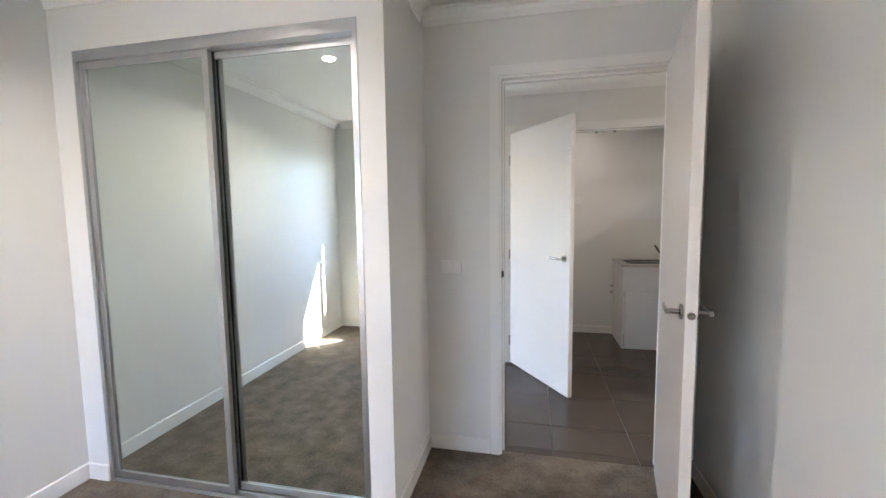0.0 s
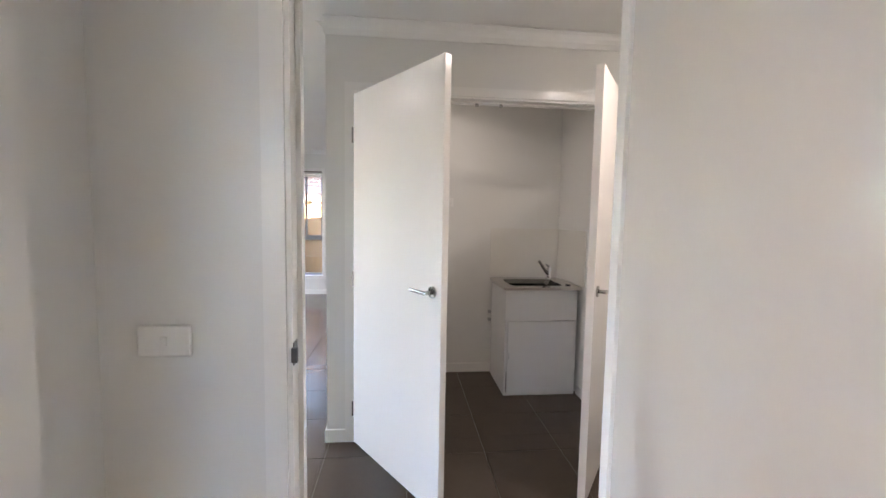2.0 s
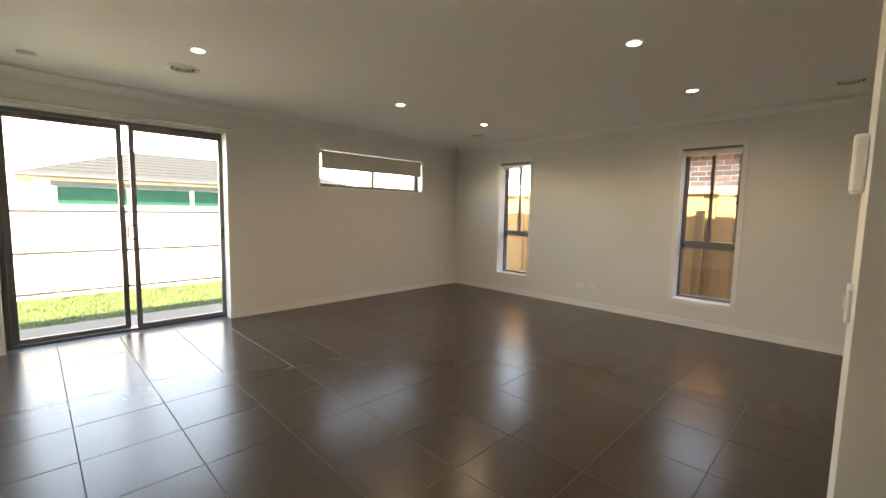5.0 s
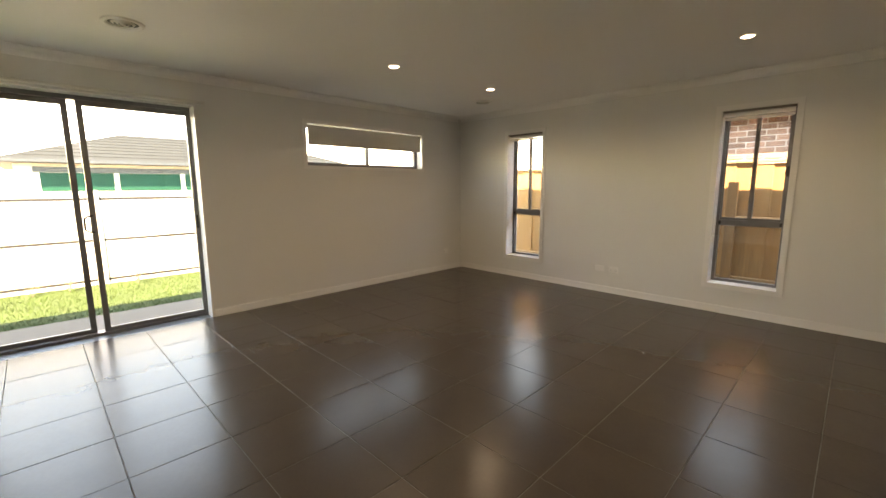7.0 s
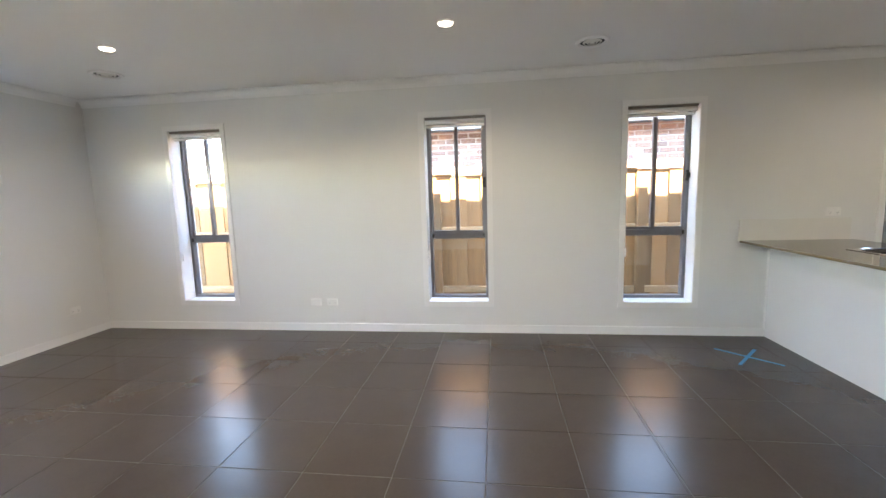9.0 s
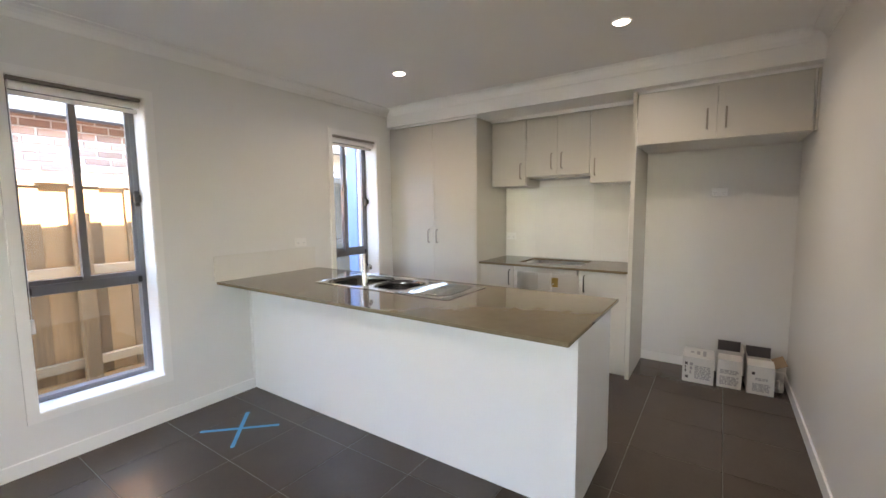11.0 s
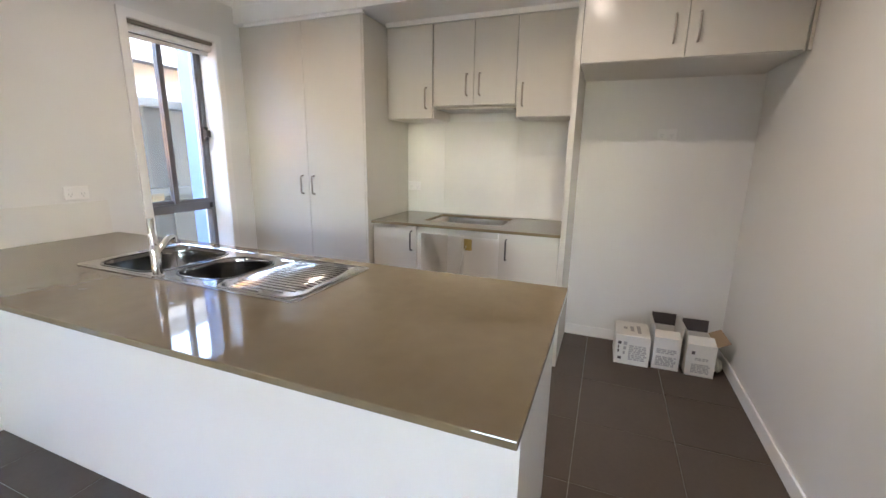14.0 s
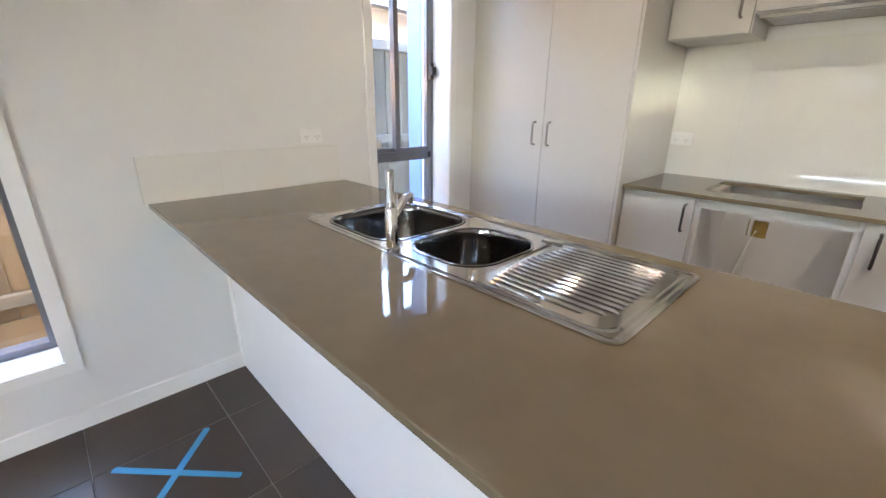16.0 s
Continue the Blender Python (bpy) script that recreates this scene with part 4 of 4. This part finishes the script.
sink()
tp = thing("mixer_tap", "chrome single lever mixer tap on the sink rim", "tap", pose(2.07, 7.962, 0.9045))
part("body", T([(0, 0, 0), (0, 0, 0.006), (0, 0, 0.008), (0, 0, 0.118), (0, 0, 0.124)], [0.023, 0.023, 0.0175, 0.0175, 0.015], 20), CHROME, tp, smooth=True)
part("spout", T([(0, 0, 0.085), (0.04, 0.022, 0.103), (0.085, 0.047, 0.126), (0.115, 0.063, 0.131), (0.13, 0.071, 0.124)], [0.0125, 0.0125, 0.012, 0.0115, 0.011], 12), CHROME, tp, smooth=True)
part("nozzle", T([(0.126, 0.069, 0.128), (0.128, 0.07, 0.104)], 0.0112, 12), CHROME, tp, smooth=True)
part("lever", T([(0, 0, 0.124), (0, 0, 0.142), (-0.003, 0.0, 0.175), (-0.002, 0.0, 0.224), (-0.002, 0.0, 0.228)], [0.0165, 0.016, 0.0115, 0.0125, 0.009], 12), CHROME, tp, smooth=True)


# cartons in the fridge space
def carton(y0, y1, x0, h, d, label, flaps, tilt=0.0, closed=False):
    w = y1 - y0
    c = thing("cardboard_box", label, "box", pose(x0, y0, 0, 0, 0, tilt), group="boxes in the fridge space")
    k = 0.004
    part("carton", B((0, k, 0, w, 0.001, h), (d - k, d, 0, w, 0.001, h), (k, d - k, 0, k, 0.001, h), (k, d - k, w - k, w, 0.001, h), (k, d - k, k, w - k, 0.001, 0.006)), CARD, c, "white printed carton")
    rp = random.Random(int(y0 * 1000))

    def text_block(a0, a1, z0, z1, rows, ink):
        bm, step = bmesh.new(), (z1 - z0) / rows
        for i in range(rows):
            u = a1
            while u > a0 + 0.01:
                n = min(rp.uniform(0.008, 0.035), u - a0)
                box(bm, -0.0009, -0.0002, u - n, u, z1 - step * (i + 0.72), z1 - step * i)
                u -= n + rp.uniform(0.003, 0.008)
        part("printed_text", bm, ink, c, "blurred grey print")

    if closed:
        text_block(w * 0.08, w * 0.60, h * 0.16, h * 0.70, 8, INK)
        text_block(w * 0.66, w * 0.76, h * 0.30, h * 0.80, 3, INK)
        text_block(w * 0.82, w * 0.92, h * 0.36, h * 0.80, 3, CARDDARK)
        part("print_mark", B((-0.0009, -0.0002, w * 0.80, w * 0.90, h * 0.16, h * 0.26)), CARDDARK, c)
    elif flaps[0][1] < 16:
        text_block(w * 0.12, w * 0.88, h * 0.10, h * 0.42, 6, INK)
        text_block(w * 0.12, w * 0.88, h * 0.50, h * 0.66, 3, INK)
    else:
        text_block(w * 0.15, w * 0.80, h * 0.10, h * 0.40, 6, INK)
        text_block(w * 0.25, w * 0.70, h * 0.50, h * 0.60, 2, INK)
        part("print_mark", B((-0.0009, -0.0002, w * 0.72, w * 0.84, h * 0.70, h * 0.80)), CARDDARK, c)
    if closed:
        part("lid", B((0.001, d - 0.001, 0.001, w - 0.001, h, h + 0.004)), CARD, c, "closed white lid")
        for i in range(3):
            part("print_bar", B((0.06 + 0.03 * i, 0.20 - 0.02 * i, w * (0.25 + 0.2 * i), w * (0.36 + 0.2 * i), h + 0.0042, h + 0.0048)), INK, c)
        flaps = ()
    for kind, ang in flaps:
        bm = bmesh.new()
        if kind == "front":
            box(bm, 0, 0.09, 0.003, w - 0.003, 0, 0.003)
            bmesh.ops.rotate(bm, verts=bm.verts, matrix=Matrix.Rotation(radians(-ang), 3, "Y"))
            bmesh.ops.translate(bm, verts=bm.verts, vec=(0, 0, h))
            mt = CARD
        elif kind == "rear":
            box(bm, 0, 0.003, 0.003, w - 0.003, 0, 0.085)
            bmesh.ops.rotate(bm, verts=bm.verts, matrix=Matrix.Rotation(radians(ang), 3, "Y"))
            bmesh.ops.translate(bm, verts=bm.verts, vec=(d, 0, h))
            mt = CARDDARK
        else:
            s = 0 if kind == "low" else 1
            box(bm, 0.005, d - 0.005, -0.0015, 0.0015, 0, 0.08)
            bmesh.ops.rotate(bm, verts=bm.verts, matrix=Matrix.Rotation(radians(ang), 3, "X"))
            bmesh.ops.translate(bm, verts=bm.verts, vec=(0, s * w, h))
            mt = CARDBROWN if ang > 20 else CARD
        part("flap", bm, mt, c, "folded carton flap")
    return c


carton(6.012, 6.228, 3.925, 0.205, 0.27, "white printed carton lying closed on the floor tiles", [("front", 0)], 1, True)
carton(5.832, 5.992, 3.945, 0.22, 0.27, "white printed carton with its flaps standing open", [("front", 14), ("rear", 2), ("low", 4), ("high", -4)], 1)
carton(5.634, 5.800, 3.93, 0.215, 0.25, "white printed carton torn open at the side", [("front", 18), ("rear", 4), ("low", 62), ("high", -6)], 2)
bm = bmesh.new()
rings = []
for i in range(7):
    f = i / 6
    rings.append([(4.0 + 0.07 * math.cos(a) * (1 - abs(f - 0.5)), 5.555 + 0.055 * f + 0.008 * math.sin(5 * a + i), 0.10 + 0.05 * math.sin(a) * (1 - abs(f - 0.5)) + 0.012 * math.cos(3 * a + 2 * i)) for a in [2 * math.pi * k / 10 for k in range(10)]])
loft(bm, rings, True, True)
bmesh.ops.translate(bm, verts=bm.verts, vec=(0.06, 0.015, -0.055))
single("crumpled_packaging", bm, CARD, "crumpled white packaging stuffed beside the boxes", "packaging")

# tape cross on the floor tiles
for a, b in (((1.337, 8.745), (1.672, 8.400)), ((1.652, 8.735), (1.355, 8.40))):
    a, b = Vector(a), Vector(b)
    d = (b - a).normalized()
    n = Vector((-d.y, d.x)) * 0.0125
    bm = bmesh.new()
    pts = [a + n, b + n * 0.9, b + d * 0.004, b - n, a - n * 1.1, a - d * 0.005]
    zz = 0.0006 if a.x < 1.5 else 0.0012
    loft(bm, [[(p.x, p.y, 0.0) for p in pts], [(p.x, p.y, zz) for p in pts]], True, True)
    single("floor_tape", bm, TAPE, "strip of blue masking tape crossed on the floor tiles", "tape", group="blue tape cross")


# ---- laundry tub ----
def laundry_tub():
    t = thing("laundry_tub", "white laundry cabinet with a steel tub and flick mixer", "laundry tub", pose(1.575, 4.835, 0))
    W, D = 0.575, 0.505
    part("side_panel", B((0, 0.016, 0, D, 0.0, 0.842)), WHITEPANEL, t, "white side panel")
    part("side_panel", B((W - 0.016, W, 0, D, 0, 0.842)), WHITEPANEL, t, "white side panel")
    part("back_panel", B((0.016, W - 0.016, D - 0.016, D, 0, 0.842)), WHITEPANEL, t)
    part("top_rail", B((0.016, W - 0.016, 0.0, 0.016, 0.60, 0.842)), WHITEPANEL, t, "white front rail")
    part("bottom_rail", B((0.016, W - 0.016, 0.0, 0.016, 0.0, 0.022)), WHITEPANEL, t)
    part("door", B((0.02, W - 0.02, -0.016, -0.001, 0.026, 0.595), bevel=0.0015), WHITEPANEL, t, "white cabinet door")
    part("finger_grip", B((0.03, 0.034, -0.019, -0.016, 0.30, 0.35)), GREYPLASTIC, t)
    bowl = rounded(0.06, W - 0.10, 0.055, D - 0.13, 0.05)
    o = rounded(-0.025, W + 0.028, -0.035, D, 0.02)
    part("tub_top", slab(o, [bowl], 0.844, 0.866), STEEL, t, "stainless steel tub top")
    cen = (sum(p[0] for p in bowl) / len(bowl), sum(p[1] for p in bowl) / len(bowl))
    sc = lambda k, z: [(cen[0] + (x - cen[0]) * k, cen[1] + (y - cen[1]) * k, z) for x, y in bowl]
    bm = bmesh.new()
    loft(bm, [sc(1.02, 0.867), sc(1.0, 0.863), sc(0.97, 0.83), sc(0.92, 0.65), sc(0.8, 0.632), sc(0.1, 0.628)], close_last=True)
    part("bowl", bm, SHADEDSTEEL, t, "deep steel bowl, darkened for its dark reflections", smooth=True)
    part("bypass_plug", T([(W - 0.05, 0.08, 0.866), (W - 0.05, 0.08, 0.872)], 0.02, 14), BLACK, t, "black plug", smooth=True)
    tap = thing("laundry_tap", "chrome flick mixer with a slanted spout on the laundry tub", "tap", pose(2.075, 5.285, 0.866))
    part("body", T([(0, 0, 0), (0, 0, 0.005), (0, 0, 0.007), (0, 0, 0.085), (0, 0, 0.095)], [0.026, 0.026, 0.021, 0.02, 0.016], 16), CHROME, tap, smooth=True)
    # Darker nickel stands in for dark reflections on the spout.
    part("spout", T([(0, 0, 0.03), (-0.035, -0.02, 0.06), (-0.10, -0.05, 0.145), (-0.112, -0.056, 0.158)], [0.014, 0.013, 0.0115, 0.0125], 12), NICKEL, tap, "slanted spout", smooth=True)
    part("lever", T([(0, 0, 0.092), (-0.004, -0.004, 0.11), (-0.035, -0.01, 0.128)], [0.015, 0.011, 0.006], 10), CHROME, tap, smooth=True)
    for z in (0.56, 0.49):
        v = thing("washer_valve", "small chrome washing machine valve on the laundry wall", "valve", pose(1.555, SIDE - 0.17, z), group="washer valves")
        part("body", T([(0, 0, 0), (0, -0.03, 0)], 0.012, 10), CHROME, v, smooth=True)
        part("knob", T([(0, -0.03, 0), (0, -0.045, 0)], 0.016, 10), GREYPLASTIC, v, smooth=True)


laundry_tub()


# ---- outdoors ----
structure("ground", B((-400, 400, -400, 400, -0.5, -0.2)), SOIL, "bare ground reaching to the horizon", "ground")
# Unseen wall, added to block bright low sky from the bedroom window.
structure("sky_block_wall", B((-9.0, 9.0, -4.5, -4.3, -0.2, 2.5)), RENDER, "plain pale unseen wall added to block low sky outside the bedroom", "wall")
structure("lawn", B((-8.67, -6.42, -6, 16, -0.2, -0.165)), LAWNBASE, "strip of lawn along the side fence", "lawn")
structure("path", B((-6.42, LEFT - OUT, -6, 14, -0.2, -0.125)), CONCRETE, "grey concrete path beside the house", "path")
rng = random.Random(4)
verts, faces = [], []
for i in range(22000):
    x, y = rng.uniform(-8.66, -6.44), rng.uniform(1.0, 9.0)
    a, h, w = rng.uniform(0, math.pi), rng.uniform(0.02, 0.05), 0.004
    k = len(verts)
    verts += [(x - w * math.cos(a), y - w * math.sin(a), -0.166), (x + w * math.cos(a), y + w * math.sin(a), -0.166), (x + rng.uniform(-0.025, 0.025), y + rng.uniform(-0.025, 0.025), -0.166 + h)]
    faces.append((k, k + 1, k + 2))
me = bpy.data.meshes.new("grass")
me.from_pydata(verts, [], faces)
me.materials.append(GRASSMAT)
tagged(new("grass", me), "short green lawn grass", "grass", kind="stuff")


def shrub(x, y, seed):
    r = random.Random(seed)
    s = thing("shrub", "small wispy young shrub against the cream fence", "shrub", pose(x, y, -0.165), group="young shrubs")
    bm, lv = bmesh.new(), bmesh.new()
    for i in range(5):
        a, h, o = r.uniform(0, 6.28), r.uniform(0.2, 0.42), r.uniform(0.05, 0.18)
        tip = Vector((o * math.cos(a), o * math.sin(a), h))
        tube(bm, [(0, 0, 0), tip * 0.5 + Vector((0, 0, 0.04)), tip], [0.006, 0.004, 0.002], 5)
        for j in range(14):
            p = tip * r.uniform(0.35, 1.05)
            d = Vector((r.uniform(-1, 1), r.uniform(-1, 1), r.uniform(-0.3, 0.8))).normalized()
            q = d.cross(Vector((0, 0, 1))).normalized() * 0.012
            vs = [lv.verts.new(c) for c in (p, p + d * 0.02 + q * 0.6, p + d * 0.045, p + d * 0.02 - q * 0.6)]
            lv.faces.new(vs)
    part("stem", bm, SOIL, s)
    part("leaves", lv, LEAF, s, "thin green leaves")


for i, (x, y) in enumerate(((-8.35, 3.75), (-8.38, 4.15), (-8.36, 5.0), (-8.4, 6.55), (-8.35, 2.4))):
    shrub(x, y, i)


def panel_fence():
    f = thing("panel_fence", "pale cream fence of wide horizontal panels", "fence", pose(-8.7, 0, -0.2))
    span = 2.38
    post = B((-0.03, 0.05, -0.035, 0.035, 0, 1.55), bevel=0.004)
    me = bpy.data.meshes.new("post")
    post.to_mesh(me), post.free()
    me.materials.append(CREAMFENCE)
    heights = [(0.0, 0.09), (0.132, 0.734), (0.776, 1.394), (1.436, 1.53)]
    pm = []
    for a, b in heights:
        bm = B((-0.02, 0.02, 0.036, span - 0.036, a, b), bevel=0.003)
        m2 = bpy.data.meshes.new("fence_panel")
        bm.to_mesh(m2), bm.free()
        m2.materials.append(CREAMFENCE)
        pm.append(m2)
    # Dark strips stand in for the shadow gaps between panels.
    rail = B((-0.028, 0.012, 0.036, span - 0.036, 0.0905, 0.1315), (-0.028, 0.012, 0.036, span - 0.036, 0.7345, 0.7755), (-0.028, 0.012, 0.036, span - 0.036, 1.3945, 1.4355))
    rm = bpy.data.meshes.new("shadow_gap_strip")
    rail.to_mesh(rm), rail.free()
    rm.materials.append(SHADOWGAP)
    for i in range(-4, 8):
        y = 4.62 + i * span
        piece("post", me, f, (0, y, 0))
        for m2 in pm:
            piece("fence_panel", m2, f, (0, y, 0))
        piece("shadow_gap_strip", rm, f, (0, y, 0))


panel_fence()


def garage():
    X = -18.0
    g = thing("neighbour_garage", "neighbouring garage with grey hipped roof and green door panels", "house", pose(X, 6.5, -0.2))
    part("wall", B((-7, 0, -2.9, 9.0, 0, 2.36)), RENDER, g, "cream brick wall")
    part("garage_front", B((0.001, 0.03, -2.4, 8.5, 0, 2.28)), RENDER, g, "pale garage front")
    for i in range(5):
        a = -2.35 + i * 1.95
        part("green_panel", B((0.031, 0.05, a, a + 1.8, 1.5, 2.08)), GREENPANEL, g, "green glazed panel")
    part("lintel", B((0.031, 0.06, -2.5, 8.5, 2.09, 2.26)), FASCIA, g, "slate grey lintel")
    part("gutter", B((-7.5, 0.5, -3.3, 9.5, 2.36, 2.48), bevel=0.02), FASCIA, g, "slate grey gutter")
    bm = bmesh.new()
    e = [(-7.5, -3.3, 2.47), (0.5, -3.3, 2.47), (0.5, 9.5, 2.47), (-7.5, 9.5, 2.47)]
    V = [bm.verts.new(p) for p in e + [(-3.5, 0.2, 3.72), (-3.5, 6.0, 3.72)]]
    for q in ((0, 1, 4), (1, 2, 5, 4), (2, 3, 5), (3, 0, 4, 5), (0, 3, 2, 1)):
        bm.faces.new([V[i] for i in q])
    rf = part("roof", bm, ROOF, g, "grey tiled hip roof")
    for i in range(1, 9):
        k = i / 9
        part("tile_course", B((0.5 - 4 * k - 0.03, 0.5 - 4 * k + 0.03, -3.3 + 3.5 * k, 9.5 - 3.5 * k, 2.47 + 1.25 * k - 0.01, 2.47 + 1.25 * k + 0.014)), ROOF, rf)


garage()


def paling_fence():
    f = thing("paling_fence", "new treated pine paling fence with exposed posts and rails", "fence", pose(0, 10.6, -0.2))
    r = random.Random(7)
    shapes = []
    for h in (1.86, 1.875, 1.85):
        for wood in (FENCEWOOD, GREYPALING):
            bm = B((-0.108, 0.108, 0.06, 0.075, 0, h), bevel=0.002)
            m2 = bpy.data.meshes.new("paling")
            bm.to_mesh(m2), bm.free()
            m2.materials.append(wood)
            shapes.append(m2)
    x, k = -9.0, 0
    while x < 8.0:
        piece("paling", shapes[2 * r.randrange(3) + (x > 3.3)], f, (x, (0.0, 0.0155)[k % 2] + r.uniform(0, 0.001), r.uniform(-0.01, 0.01) + (0.16 if x > 3.55 else 0.0)))
        x, k = x + 0.2 + r.uniform(-0.003, 0.003), k + 1
    post = B((-0.055, 0.055, -0.055, 0.02, 0, 1.62), bevel=0.003)
    pm = bpy.data.meshes.new("post")
    post.to_mesh(pm), post.free()
    pm.materials.append(FENCEWOOD)
    rail = B((-1.31, 1.31, 0.0, 0.058, -0.04, 0.04), bevel=0.003)
    rm = bpy.data.meshes.new("rail")
    rail.to_mesh(rm), rail.free()
    rm.materials.append(FENCERAIL)
    gm = rm.copy()
    gm.materials.clear()
    gm.materials.append(GREYCAP)
    for i in range(-3, 3):
        cx = 1.31 + i * 2.63
        if cx < 3.3:
            piece("post", pm, f, (cx, 0, 0))
        for z in (0.30, 1.12):
            piece("rail", gm if cx > 3.3 else rm, f, (cx + (1.315 if cx < 3.3 else 0.87), 0, z + (0.05 if cx > 3.3 else 0)))
        if i < 0:
            part("capping", B((cx + 0.004, cx + 2.626, 0.032, 0.10, 1.87, 1.905), bevel=0.003), FENCERAIL, f, "pale capping rail")
    part("capping", B((1.314, 3.50, 0.032, 0.10, 1.87, 1.905), bevel=0.003), FENCERAIL, f, "pale capping rail")
    part("capping", B((3.504, 8.0, -0.01, 0.11, 2.0, 2.085), bevel=0.003), GREYCAP, f, "pale capping rail of the higher section")
    part("plinth", B((-9, 8, 0.035, 0.058, 0.0, 0.16)), FENCEWOOD, f, "timber plinth board")


paling_fence()


def brick_house():
    Y = 11.75
    h = thing("neighbour_house", "neighbouring red brick house with grey eaves", "house", pose(0, Y, -0.2))
    part("wall", B((-3.1, 9.0, 0.012, 5.0, 0, 2.705)), MORTAR, h, "brick wall core in pale mortar")
    part("wall", B((-3.1, 9.0, 0.0, 0.0115, 0, 1.79)), BRICK, h, "red brick wall base")
    part("soffit", B((-3.6, 9.5, -0.2, 0.0, 2.60, 2.62)), RENDER, h, "pale eave lining")
    part("gutter", B((-3.65, 9.5, -0.32, -0.2, 2.56, 2.72), bevel=0.02), FASCIA, h, "slate grey gutter")
    bm = bmesh.new()
    V = [bm.verts.new(p) for p in ((-3.65, -0.3, 2.71), (9.5, -0.3, 2.71), (9.5, 5.5, 2.71), (-3.65, 5.5, 2.71), (-0.6, 2.5, 4.3), (6.5, 2.5, 4.3))]
    for q in ((0, 1, 5, 4), (1, 2, 5), (2, 3, 4, 5), (3, 0, 4), (0, 3, 2, 1)):
        bm.faces.new([V[i] for i in q])
    part("roof", bm, ROOF, h, "grey tiled roof")
    bm = B((0.0, 0.222, 0.0, 0.02, 0.0, 0.070), bevel=0.003)
    me = bpy.data.meshes.new("brick")
    bm.to_mesh(me), bm.free()
    me.materials.append(BRICK)
    for j in range(10):
        for i in range(26):
            piece("brick", me, h, (-3.1 + i * 0.24 + (0.12 if j % 2 else 0.0), 0.0, 1.80 + j * 0.086))


brick_house()
# Unseen extension of the house, added to keep sun off the fence.
structure("side_shade_wall", B((BACK + OUT, 9.2, FAR - 0.3, FAR + OUT, -0.2, CEIL + 0.13)), RENDER, "unseen pale wall added to shade the fence", "wall")
ret = thing("house_return_wall", "projecting brick return of the house with skylight-tinted corner", "wall", pose(3.62, FAR + OUT, -0.2), kind="structure")
# The downpipe's blue is skylight painted in.
part("downpipe", B((-0.004, 0.1, 0.245, 0.40, 0, CEIL + 0.3)), SKYLITBLUE, ret, "downpipe with the blue of skylight in its colour")
part("core", B((0.006, 0.11, 0.0, 0.244, 0, CEIL + 0.3)), MORTAR, ret, "pale mortar")
rb = bpy.data.meshes.new("brick")
bm = B((0.0, 0.02, 0.0, 0.110, 0.0, 0.070), bevel=0.003)
bm.to_mesh(rb), bm.free()
rb.materials.append(BRICK)
for j in range(30):
    for i in range(2):
        piece("brick", rb, ret, (0.0, 0.004 + i * 0.12, 0.05 + j * 0.086))


# ---- floor tiles, last ----
def floor_tiles():
    areas = [(LEFT, NIB, HALL_S, FAR), (NIB, EAST, HALL_S, HALL_N), (NIB, BACK, SIDE, FAR), (LDRY[0], 2.18, HALL_N, SIDE - 0.17), (BD[0] + 0.0, BD[1], BED_N + 0.03, HALL_S)]
    fl = thing("floor_tiled", "dark brown-grey stone-look floor tiles", "floor", pose(0, 0, 0), kind="structure")
    bm = bmesh.new()
    for a, b, c, d in areas:
        box(bm, a, b, c, d, -0.1, -0.0025)
    part("grout", bm, GROUT, fl, "pale brown grout")
    S, G, X0, Y0 = 0.4675, 0.002, 0.34, 3.61
    cache = {}

    def mesh(w, d):
        key = (round(w, 4), round(d, 4))
        if key not in cache:
            b2 = bmesh.new()
            c = 0.0012
            o, i = rect(0, w, 0, d), rect(c, w - c, c, d - c)
            loft(b2, [[(x, y, -0.008) for x, y in o], [(x, y, -c) for x, y in o], [(x, y, 0) for x, y in i]], close_last=True)
            cache[key] = bpy.data.meshes.new("tile")
            b2.to_mesh(cache[key]), b2.free()
            cache[key].materials.append(TILE)
        return cache[key]

    r = random.Random(11)
    for a, b, c, d in areas:
        for i in range(math.floor((a - X0) / S), math.ceil((b - X0) / S)):
            for j in range(math.floor((c - Y0) / S), math.ceil((d - Y0) / S)):
                x0, x1 = max(a, X0 + i * S + G), min(b, X0 + (i + 1) * S - G)
                y0, y1 = max(c, Y0 + j * S + G), min(d, Y0 + (j + 1) * S - G)
                if x1 - x0 > 0.012 and y1 - y0 > 0.012:
                    t = piece("tile", mesh(x1 - x0, y1 - y0), fl, (x0, y0, r.uniform(-0.0004, 0.0)))
                    t.rotation_euler = (r.uniform(-0.0012, 0.0012), r.uniform(-0.0012, 0.0012), 0)


floor_tiles()
